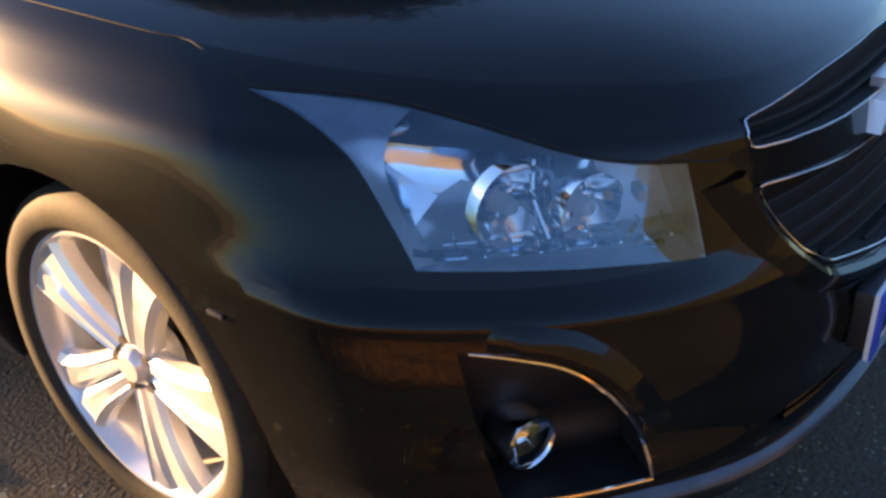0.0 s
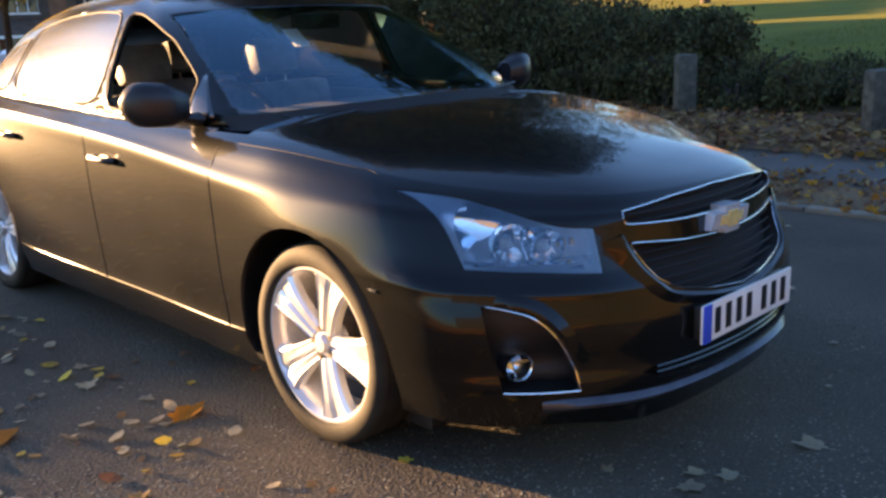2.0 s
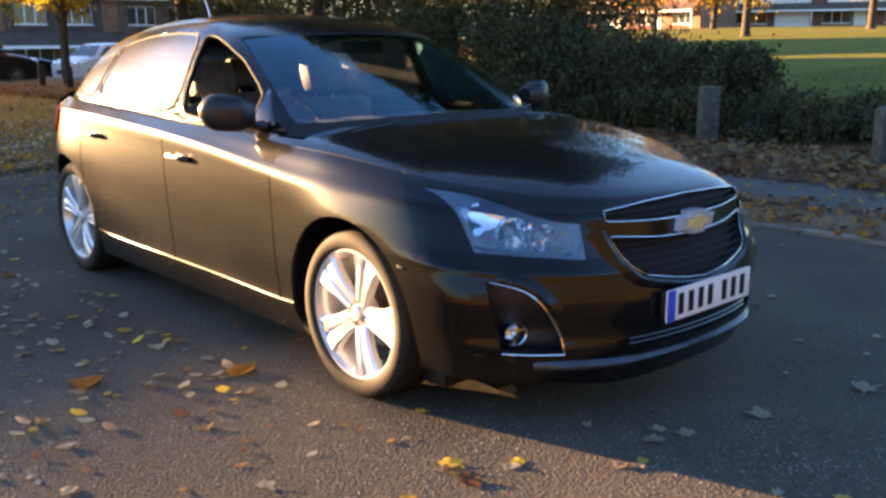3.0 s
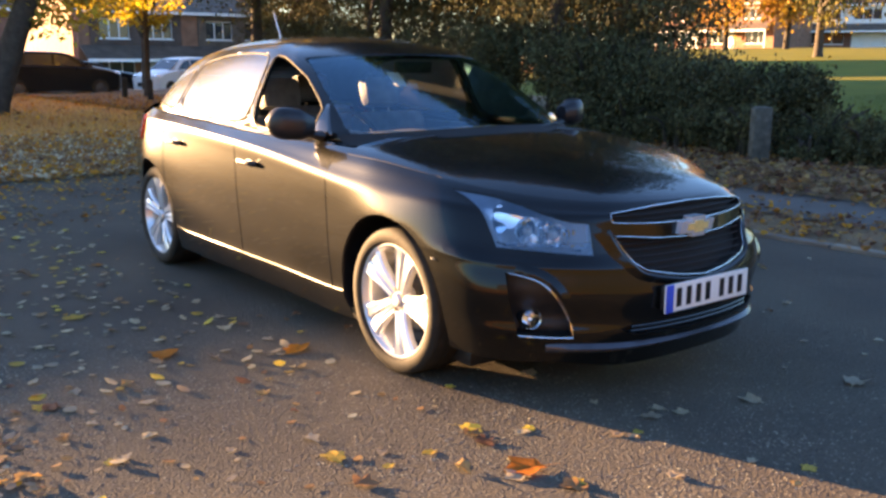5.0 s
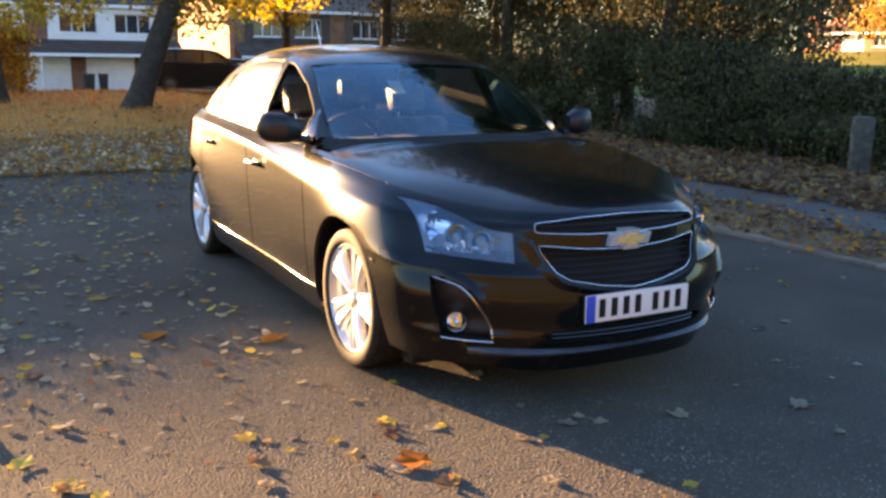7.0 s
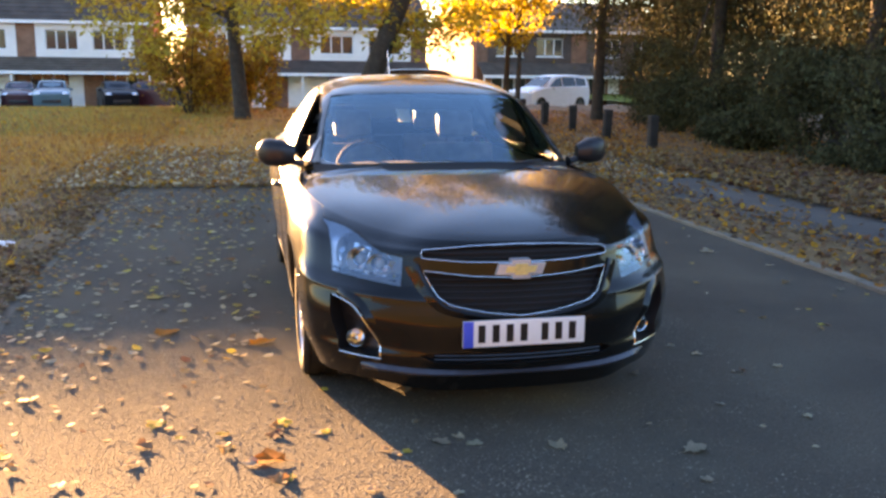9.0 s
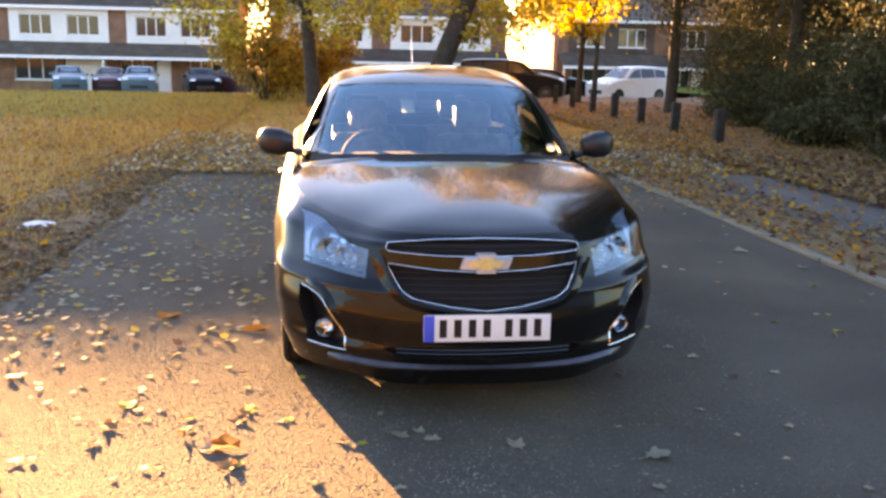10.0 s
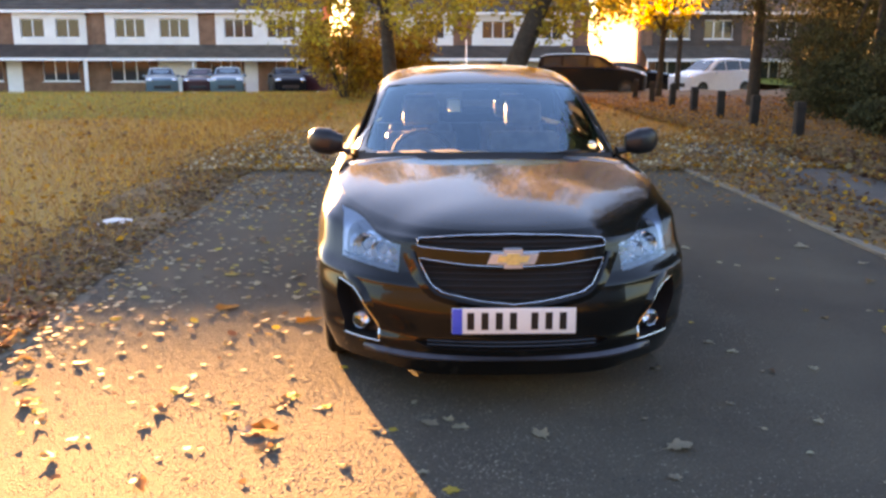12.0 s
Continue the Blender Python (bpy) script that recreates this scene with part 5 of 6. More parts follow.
def scatter(name, mats_, n, place, size, label, cat, flat=0.4, seed=1, lobed=True):
    """Many loose leaves as one mass."""
    r = np.random.RandomState(seed)
    pts = np.array([place(r) for _ in range(n)])
    base = np.array([[-1, -0.25, 0.25], [-0.2, -0.75, 0.0], [0.6, -0.5, 0.12], [1.05, 0.0, 0.3], [0.5, 0.6, 0.1], [-0.3, 0.7, 0.02], [-1.0, 0.2, 0.2]]) if lobed else np.array([[-1, 0, 0.0], [-0.1, -0.55, 0.15], [1, 0, 0.0], [0.1, 0.55, 0.15]])
    base = base * np.array([1, 1, min(1.0, 2.2 * flat)])
    k = len(base)
    a, b, c = r.uniform(0, 2 * np.pi, n), r.normal(0, flat, n), r.normal(0, flat, n)
    s = r.uniform(size[0], size[1], n)
    ca, sa, cb, sb, cc, sc = np.cos(a), np.sin(a), np.cos(b), np.sin(b), np.cos(c), np.sin(c)
    v = base[None] * s[:, None, None]
    y1, z1 = v[..., 1] * cb[:, None] - v[..., 2] * sb[:, None], v[..., 1] * sb[:, None] + v[..., 2] * cb[:, None]
    x2, z2 = v[..., 0] * cc[:, None] + z1 * sc[:, None], -v[..., 0] * sc[:, None] + z1 * cc[:, None]
    x3, y3 = x2 * ca[:, None] - y1 * sa[:, None], x2 * sa[:, None] + y1 * ca[:, None]
    verts = (np.stack([x3, y3, z2], -1) + pts[:, None]).reshape(-1, 3)
    ob = from_arrays(name, verts.tolist(), [tuple(range(i * k, i * k + k)) for i in range(n)], mats_[0])
    for m in mats_[1:]:
        ob.data.materials.append(m)
    ob.data.polygons.foreach_set("material_index", r.randint(0, len(mats_), n).tolist())
    return tagged(ob, label, cat, kind="stuff") if label else ob


def in_box(x0, x1, y0, y1, z):
    return lambda r: (r.uniform(x0, x1), (y := r.uniform(y0, y1)), (land(0, y) + 0.035 if z is None else z) + r.uniform(0, 0.03))


scatter("verge_leaves", (M_LEAF_B, M_LEAF_D, M_LEAF_D, M_LEAF_O), 7000, in_box(3.2, 4.4, -18, 9, 0.03), (0.016, 0.04), "brown and pale leaves lying thick along the kerb", "leaves", seed=2)
def on_bank(r):
    x, y = (5.2 + 7 * r.rand() ** 1.5, r.uniform(3.5, 28)) if r.rand() < 0.8 else (r.uniform(5.2, 8.9), r.uniform(-18, 4))
    return (x, y, 0.04 + r.uniform(0, 0.06))


scatter("bank_leaves", (M_LEAF_B, M_LEAF_O, M_LEAF_D), 17000, on_bank, (0.018, 0.045), "orange and brown leaves covering the bank", "leaves", seed=3)
scatter("path_leaves", (M_LEAF_B, M_LEAF_D, M_LEAF_O), 1100, in_box(4.1, 5.3, -18, 11, 0.04), (0.02, 0.045), "scattered leaves on the footpath", "leaves", seed=4)
scatter("road_end_leaves", (M_LEAF_B, M_LEAF_O, M_LEAF_P, M_LEAF_B), 12000, lambda r: (r.uniform(-3.5, 6.5), 7.4 + 6.0 * r.rand() ** 1.5, 0.015 + r.uniform(0, 0.05)), (0.018, 0.045), "thick brown leaves at the end of the road", "leaves", seed=5)
scatter("field_leaves", (M_LEAF_B, M_LEAF_O, M_LEAF_O, M_LEAF_B), 11500, lambda r: (-2.75 - 10 * r.rand() ** 2.0, (y := r.uniform(-16, 24)), land(0, y) + 0.025 + r.uniform(0, 0.03)), (0.018, 0.045), "fallen leaves over the grass", "leaves", seed=6)
scatter("field_far_leaves", (M_LEAF_O, M_LEAF_B), 2600, lambda r: (r.uniform(-14, 9), (y := r.uniform(12, 34)), land(0, y) + 0.03 + r.uniform(0, 0.05)), (0.03, 0.07), "orange leaves under the trees", "leaves", seed=7)
scatter("edge_leaves", (M_LEAF_B, M_LEAF_B, M_LEAF_P, M_LEAF_O), 4200, lambda r: (-2.66 + r.normal(0, 0.20), r.uniform(-16, 8), 0.012 + r.uniform(0, 0.006)), (0.012, 0.032), "leaves gathered along the road edging", "leaves", flat=0.10, seed=18)
scatter("margin_leaves", (M_LEAF_B, M_LEAF_D, M_LEAF_B, M_LEAF_D), 9000, lambda r: (-2.56 - abs(r.normal(0, 0.62)), r.uniform(-8, 10), 0.012 + r.uniform(0, 0.02)), (0.014, 0.036), "brown leaves lying thick along the edge of the field", "leaves", flat=0.3, seed=29)
scatter("hedge_foot_leaves", (M_LEAF_D, M_LEAF_B, M_LEAF_D, M_LEAF_B), 7000, lambda r: (5.15 + 2.6 * r.rand() ** 1.1, r.uniform(-5, 10), 0.05 + r.uniform(0, 0.06)), (0.03, 0.065), "large russet leaves heaped before the hedge", "leaves", seed=23)
scatter("end_scatter", (M_LEAF_B, M_LEAF_B, M_LEAF_O), 2600, lambda r: (r.uniform(-2.6, 3.2), 8.0 - 3.6 * r.rand() ** 2.2, 0.010 + r.uniform(0, 0.01)), (0.014, 0.036), "leaves drifting onto the end of the road", "leaves", flat=0.25, seed=19)
scatter("shade_leaves", (M_LEAF_P, M_LEAF_P, M_LEAF_P, M_LEAF_P, M_LEAF_B, M_LEAF_Y), 430, lambda r: (r.uniform(-2.4, -1.0), r.uniform(0.2, 6.5), 0.012), (0.016, 0.036), "pale leaves scattered over the shaded road", "leaves", flat=0.15, seed=20)
scatter("road_specks", (M_LEAF_B, M_LEAF_P), 420, lambda r: (r.uniform(-2.5, 3.1) if r.rand() < 0.3 else -2.5 + 1.6 * r.rand() ** 1.4, r.uniform(-5, 7.6), 0.008), (0.010, 0.024), "small bits of leaf on the road", "leaves", flat=0.12, seed=8)


def grit(name, n, x0, x1, y0, y1, size, label, seed):
    """Loose stone chips, each a small lopsided pyramid."""
    r = np.random.RandomState(seed)
    a, s = r.uniform(0, 2 * np.pi, n), r.uniform(size[0], size[1], n) * r.uniform(0.5, 1, n)
    p = np.stack([x0 + (x1 - x0) * r.rand(n) ** 1.1, r.uniform(y0, y1, n), np.zeros(n)], -1)
    p[:, 2] = 0.004 * np.sin((p[:, 0] + 2.52) / 5.71 * 9 + p[:, 1]) - 0.0004
    corner = [p + np.stack([s * np.cos(a + k * 2.09), s * np.sin(a + k * 2.09), 0 * s], -1) for k in range(3)]
    peak = p + np.stack([s * r.normal(0, 0.4, n), s * r.normal(0, 0.4, n), s * r.uniform(0.15, 0.42, n)], -1)
    v = np.stack([*corner, peak], 1).reshape(-1, 3)
    f = [(4 * i + j, 4 * i + (j + 1) % 3, 4 * i + 3) for i in range(n) for j in range(3)]
    return tagged(from_arrays(name, v.tolist(), f, M_GRIT), label, "grit", kind="stuff")


grit("road_grit", 100000, -2.5, 1.5, -4.6, 1.4, (0.003, 0.0085), "loose grit and stone chips on the road", 12)


def blades(name, n, place, size, label, seed):
    r = np.random.RandomState(seed)
    p = np.array([place(r) for _ in range(n)])
    a, h = r.uniform(0, 2 * np.pi, n), r.uniform(*size, n)
    dx, dy, lean = np.cos(a) * 0.006, np.sin(a) * 0.006, r.normal(0, 0.5, (n, 2)) * h[:, None]
    v = np.stack([p + np.stack([dx, dy, 0 * dx], -1), p - np.stack([dx, dy, 0 * dx], -1), p + np.stack([lean[:, 0], lean[:, 1], h], -1)], 1).reshape(-1, 3)
    return tagged(from_arrays(name, v.tolist(), [(3 * i, 3 * i + 1, 3 * i + 2) for i in range(n)], M_BLADE), label, "grass", kind="stuff")


blades("field_grass", 85000, lambda r: (-2.9 - 14 * r.rand() ** 1.3, (y := -16 + 48 * r.rand() ** 1.1), land(0, y) + 0.0), (0.05, 0.16), "rough autumn grass turning brown", 1)
blades("far_grass", 22000, lambda r: (-20 + 18.5 * r.rand() ** 0.8, (y := r.uniform(17, 46)), land(0, y)), (0.06, 0.18), "rough grass towards the houses", 2).data.materials[0] = M_BLADE_GREEN
blades("golden_grass", 30000, lambda r: (r.uniform(-6, 9), (y := 10.5 + 22 * r.rand() ** 1.2), land(0, y)), (0.06, 0.17), "golden autumn grass under the trees", 4)
blades("lawn_grass", 16000, lambda r: ((x := r.uniform(8.5, 30)), (y := r.uniform(-6, 10)), rise(x, y) - 0.03), (0.05, 0.12), "green lawn beyond the hedge", 3).data.materials[0] = M_LAWN

# ---------------------------------------------------------------- trees and shrubs


def crown_points(r, n, blobs, shell=0.55):
    """Points in uneven clumps; blobs are centre and radii."""
    out = []
    weights = np.array([b[3] * b[4] * b[5] for b in blobs])
    pick = r.choice(len(blobs), n, p=weights / weights.sum())
    clump = {}
    for i in range(n):
        cx, cy, cz, rx, ry, rz = blobs[pick[i]]
        k = (pick[i], r.randint(0, 38))
        if k not in clump:
            d = r.normal(size=3)
            d /= np.linalg.norm(d)
            clump[k] = np.array([cx, cy, cz]) + d * np.array([rx, ry, rz]) * (shell + (1 - shell) * r.rand())
        out.append(clump[k] + r.normal(size=3) * 0.17 * (rx + ry + rz) / 3)
    return np.array(out)


def leaf_mass(name, m, parent, n, blobs, size, seed, shell=0.55):
    r = np.random.RandomState(seed)
    pts = crown_points(r, n, blobs, shell)
    it = iter(pts.tolist())
    ob = scatter(name, (m,), n, lambda _: next(it), size, "", "", flat=1.0, seed=seed, lobed=False)
    ob.parent = parent
    return ob


def tree(name, at, height, lean, r0, blobs, m, n, size, seed, label, limbs=6, top=()):
    """A tapered trunk with limbs and a crown of many small leaves; blobs are in the tree's own metres."""
    t = thing(name, label, "tree", at=(*at, land(*at)))
    r = random.Random(seed)
    bm = bmesh.new()
    line = spline([(0, 0, -0.15), (lean[0] * 0.25 + r.uniform(-0.05, 0.05), lean[1] * 0.25, height * 0.25), (lean[0] * 0.6, lean[1] * 0.6 + r.uniform(-0.1, 0.1), height * 0.6), (lean[0], lean[1], height)], 5)
    tube(bm, line, [r0 * (1.25 if i == 0 else 1 - 0.75 * i / len(line)) for i in range(len(line))], 10)
    for k in range(limbs):
        i = int(len(line) * (0.40 + 0.5 * k / max(1, limbs)))
        b = blobs[k % len(blobs)]
        s, e = Vector(line[min(i, len(line) - 1)]), Vector(b[:3]) + Vector((r.uniform(-0.6, 0.6) * b[3], r.uniform(-0.6, 0.6) * b[4], r.uniform(-0.3, 0.5) * b[5]))
        mid = (s + e) / 2 + Vector((r.uniform(-0.2, 0.2), r.uniform(-0.2, 0.2), 0.25))
        tube(bm, spline([s, mid, e], 4), [r0 * 0.45 * (1 - 0.85 * j / 8) for j in range(9)], 6)
    part("trunk", bm, M_BARK, t)
    leaf_mass("crown", m, t, n, blobs, size, seed)
    if top:
        leaf_mass("crown", m, t, 8500, [(r.uniform(-1.2, 1.2), r.uniform(-1.2, 1.2), z, 2.4, 2.4, 1.5) for z in top], (0.11, 0.22), seed + 500)
    return t


def shrub(at, r, h, m, n, size, seed, label):
    t = thing("shrub", label, "shrub", at=(*at, land(*at)))
    rr = random.Random(seed)
    bm = bmesh.new()
    for k in range(6):
        a = rr.uniform(0, 6.28)
        e = Vector((r * 0.7 * math.cos(a), r * 0.7 * math.sin(a), h * rr.uniform(0.6, 0.9)))
        tube(bm, spline([(0.1 * math.cos(a), 0.1 * math.sin(a), -0.1), e * 0.45 + Vector((0, 0, 0.2)), e], 3), [0.035 * (1 - 0.12 * j) for j in range(7)], 5)
    part("stem", bm, M_BARK, t)
    blobs = [(rr.uniform(-0.45, 0.45) * r, rr.uniform(-0.45, 0.45) * r, h * rr.uniform(0.25, 0.72), r * rr.uniform(0.45, 0.7), r * rr.uniform(0.45, 0.7), h * rr.uniform(0.22, 0.34)) for _ in range(6)]
    leaf_mass("foliage", m, t, n, blobs, size, seed, 0.5)
    return t


tree("leaning_tree", (1.9, 20.7), 9.4, (3.9, 0.2), 0.34, [(2.6, 0, 10.4, 3.6, 3.0, 1.8), (0.4, 0.5, 9.0, 3.2, 2.6, 1.6), (5.6, 0, 8.8, 2.8, 2.6, 1.6), (2.2, 0, 7.4, 2.3, 2.0, 1.3), (1.9, 0, 5.6, 2.4, 2.0, 1.3), (-0.6, 0.3, 4.6, 1.7, 1.6, 1.0), (3.6, -0.4, 4.2, 1.6, 1.5, 1.0), (-1.7, -0.2, 2.9, 1.4, 1.0, 0.7), (2.3, 0.2, 2.7, 1.3, 1.0, 0.6), (0.3, 0.4, 3.3, 1.2, 1.0, 0.6), (1.7, 0.2, 2.3, 1.1, 0.8, 0.45), (0.9, 0.2, 2.9, 1.2, 0.9, 0.5), (2.9, 0.1, 2.9, 1.0, 0.8, 0.5)], M_CROWN_Y, 38000, (0.05, 0.11), 31, "leaning tree with dark bark and golden autumn leaves")
tree("tree", (-1.0, 24.0), 9.4, (-0.6, 0.3), 0.24, [(-3.6, 0, 3.9, 1.6, 1.2, 0.8), (-1.2, 0, 3.6, 1.4, 1.2, 0.7), (2.2, 0.2, 3.5, 1.4, 1.2, 0.7), (1.7, 0.0, 2.6, 1.1, 0.9, 0.5), (-0.8, 0, 10.2, 3.0, 2.8, 1.7), (1.6, 0, 8.8, 2.6, 2.4, 1.5), (-3.0, 0, 8.4, 2.4, 2.2, 1.5), (-0.8, 0, 7.2, 2.0, 1.8, 1.3), (-0.8, 0, 5.4, 2.2, 1.8, 1.2), (-2.2, 0.4, 4.0, 1.5, 1.4, 0.9), (1.0, 0, 4.2, 1.3, 1.3, 0.8), (-2.6, 0, 2.7, 1.7, 1.2, 0.8), (0.7, 0, 2.6, 1.2, 1.0, 0.6), (-0.6, 0.2, 3.2, 1.2, 1.0, 0.6)], M_CROWN_Y, 30000, (0.05, 0.11), 32, "slender tree with golden brown autumn leaves")
tree("tree", (8.0, 27.0), 6.0, (0.2, 0.0), 0.13, [(0.2, 0, 5.6, 1.9, 1.8, 1.2), (-1.3, 0, 4.4, 1.3, 1.2, 0.8), (0.9, 0, 3.9, 1.1, 1.1, 0.7), (-1.2, -0.3, 3.1, 1.2, 0.9, 0.6), (0.2, 0.0, 2.8, 1.0, 0.8, 0.5)], M_CROWN_Y, 9500, (0.05, 0.11), 33, "slim tree with yellow autumn leaves")
tree("tree", (11.2, 36.0), 6.0, (0.2, 0.2), 0.15, [(0, 0, 6.0, 2.2, 2.2, 1.4), (-1.4, 0, 4.8, 1.3, 1.3, 0.9)], M_CROWN_Y, 4500, (0.06, 0.12), 34, "tree with thin yellow foliage by the parked cars")
shrub((-2.7, 27.5), 1.9, 3.3, M_CROWN_O, 6500, (0.05, 0.11), 41, "tall amber brown shrub on the grass")
shrub((-1.0, 30.0), 1.6, 2.8, M_CROWN_O, 4500, (0.05, 0.11), 42, "olive brown shrub before the houses")
WOOD = [(10.9, 9.2, 11.0), (12.6, 10.2, 11.5), (9.3, 9.4, 12.0), (11.0, 12.5, 12.5), (10.2, 16.4, 12.0), (12.2, 20.0, 12.5), (13.4, 25.0, 12.0), (13.6, 16.5, 13.0), (16.5, 30.5, 12.0), (16.0, 22.0, 13.0), (15.5, 15.5, 13.0)]
for i, (x, y, h) in enumerate(WOOD):
    rr = random.Random(60 + i)
    blobs = [(rr.uniform(-1.4, 1.4), rr.uniform(-1.4, 1.4), z, rr.uniform(1.6, 2.5), rr.uniform(1.6, 2.5), rr.uniform(0.9, 1.6)) for z in (2.0, 2.8, 3.6, 4.4, 5.4, 6.6, 8.0, 9.4, 10.8, h)]
    tree("tree", (x, y), h + 0.5, (rr.uniform(-0.5, 0.5), rr.uniform(-0.4, 0.4)), rr.uniform(0.12, 0.2), blobs, M_EVERGREEN, 32000, (0.028, 0.066), 70 + i, "dense dark green tree at the edge of the wood", 8, (8.5, 9.8, 11.0, 12.0))
rr = random.Random(88)
tree("tree", (9.3, 21.6), 11.0, (0.3, 0.0), 0.19, [(rr.uniform(-1.4, 1.6), rr.uniform(-1.2, 1.2), z, rr.uniform(1.5, 2.2), rr.uniform(1.5, 2.2), rr.uniform(0.8, 1.3)) for z in (3.7, 4.3, 5.2, 6.4, 7.8, 9.2, 10.6)], M_EVERGREEN, 24000, (0.03, 0.07), 89, "dark tree with a bare lower trunk behind the bollards", 8)
SHRUBS = [(8.9, 5.2, 1.25, 1.45), (9.2, 6.7, 1.2, 1.7), (8.9, 8.0, 1.2, 1.9), (9.0, 10.6, 1.3, 2.1), (9.2, 13.4, 1.3, 2.2), (9.4, 16.6, 1.5, 2.4), (10.6, 20.0, 1.4, 2.4), (12.0, 23.6, 1.5, 2.6), (14.0, 27.6, 1.6, 2.6), (9.75, 4.9, 0.9, 1.3), (10.4, 7.2, 1.2, 1.55), (10.1, 8.4, 1.4, 2.6), (8.2, 11.8, 0.8, 0.9), (17.0, 33.0, 1.8, 2.8)]
shrub((7.95, 3.35), 0.40, 0.45, M_EVERGREEN, 1500, (0.014, 0.032), 120, "low dark shrub growing beside the concrete post")
for i, (x, y, r, h) in enumerate([(9.5, 3.7, 0.8, 0.75), (9.3, 2.3, 0.9, 0.60), (10.3, 2.9, 0.8, 0.65), (9.6, 0.8, 0.9, 0.55), (10.6, 1.4, 0.8, 0.60), (9.9, -0.9, 0.9, 0.55), (9.4, -2.6, 0.9, 0.60)]):
    shrub((x, y), r, h, M_EVERGREEN if i % 3 else M_FAROLIVE, 4500, (0.018, 0.042), 220 + i, "low rough shrub at the edge of the lawn")
rr = random.Random(77)
for i in range(15):
    shrub((7.75 + rr.uniform(0, 0.75), -3.2 + 0.82 * i + rr.uniform(-0.2, 0.2)), rr.uniform(0.55, 0.8), rr.uniform(0.45, 0.75) if i < 8 else rr.uniform(0.6, 0.95), M_EVERGREEN, 3200, (0.018, 0.042), 320 + i, "low dark undergrowth before the hedge")
for i, (x, y, r, h) in enumerate(SHRUBS):
    shrub((x, y), r, h, M_EVERGREEN, 12000, (0.022, 0.05), 90 + i, "dark green shrub in the hedge")
FAR_TREES = [(48, 27, M_FAROLIVE), (40, 33, M_FAROLIVE), (58, 24, M_CROWN_O), (62, 38, M_CROWN_O), (34, 40, M_EVERGREEN), (26, 48, M_EVERGREEN), (70, 16, M_CROWN_O), (60, 42, M_CROWN_O)]
for i, (x, y, m) in enumerate(FAR_TREES):
    rr = random.Random(130 + i)
    blobs = [(rr.uniform(-2.2, 2.2), rr.uniform(-2.2, 2.2), z, rr.uniform(1.8, 2.8), rr.uniform(1.8, 2.8), rr.uniform(1.2, 1.8)) for z in (3.4, 4.6, 5.8, 7.0, 8.4, 9.4)]
    tree("tree", (x, y), 9.0, (rr.uniform(-0.6, 0.6), 0), 0.28, blobs, m, 5000, (0.10, 0.22), 150 + i, "distant autumn tree beyond the lawn", 6)

# Never in view: added behind the camera to darken the car's front reflections.
hedge = thing("hedge", "unseen dark hedge added for the car to reflect", "hedge", at=(0, -15.0, -0.035))
part("hedge_core", box(bmesh.new(), (0, 0, 2.7), (60, 1.6, 5.6), 0.3), M_EVERGREEN, hedge)
leaf_mass("foliage", M_EVERGREEN, hedge, 14000, [(x, 0.2, z, 2.6, 1.0, 1.3) for x in range(-28, 30, 4) for z in (1.2, 3.2, 4.8)], (0.06, 0.13), 301, 0.6)

# ---------------------------------------------------------------- posts
posts = [(-0.42 + (x + 0.42) * 0.95, -4.65 + (y + 4.65) * 0.95) for x, y in ((7.05, 13.0), (7.20, 15.8), (7.28, 18.3), (7.36, 20.8), (7.42, 23.2), (7.46, 25.7), (7.50, 28.2))]
first = thing("bollard", "dark weathered square timber bollard in the grass", "bollard", "timber bollards along the grass", at=(*posts[0], land(*posts[0])))
bm = bmesh.new()
box(bm, (0, 0, 0.31), (0.17, 0.17, 0.82), 0.014)
for v in bm.verts:
    if v.co.z > 0.69:
        v.co.z -= 0.18 * abs(v.co.x)
part("post", bm, M_WOOD, first)
bm = bmesh.new()
box(bm, (0, -0.002, 0.60), (0.178, 0.178, 0.05), 0.004)
part("band", bm, M_WOOD, first)
for x, y in posts[1:]:
    copy_thing(first, pose(x, y, land(x, y), random.Random(int(y * 10)).uniform(-2, 2), random.Random(int(y * 7)).uniform(-2, 2), random.Random(int(y * 3)).uniform(-20, 20)))
bm = bmesh.new()
box(bm, (0, 0, 0.29), (0.25, 0.19, 0.84), 0.05)
marker = thing("concrete_post", "squat mossy concrete marker post before the hedge", "post", "concrete posts along the path", at=(7.50, 3.78, 0.04), turn=-38)
part("shaft", bm, M_CONC, marker)
copy_thing(marker, pose(6.60, 1.19, 0.04, 2, -1, -30) @ Matrix.Diagonal((0.92, 0.92, 0.88, 1)))
bm = bmesh.new()
rr = random.Random(4)
rows_ = [[(0.17 * s * math.cos(a) * (1 + 0.12 * math.sin(3 * a)), 0.10 * s * math.sin(a), 0.05 * math.sqrt(max(0, 1 - s * s)) + rr.uniform(0, 0.008)) for a in [2 * math.pi * k / 18 for k in range(18)]] for s in (0.05, 0.4, 0.7, 0.9, 1.0)]
sheet(bm, rows_, close=True)
bm.faces.new([bm.verts.new(p) for p in rows_[0]])
litter = part("litter_bag", bm, M_WHITE)
litter.matrix_basis = pose(-3.12, 3.70, -0.002, 0, 0, 12)
tagged(litter, "crumpled white paper litter on the grass", "litter")

# ---------------------------------------------------------------- houses


def slab(bm, x0, x1, y0, y1, z0, z1, bevel=0.0):
    return box(bm, ((x0 + x1) / 2, (y0 + y1) / 2, (z0 + z1) / 2), (x1 - x0, y1 - y0, z1 - z0), bevel)


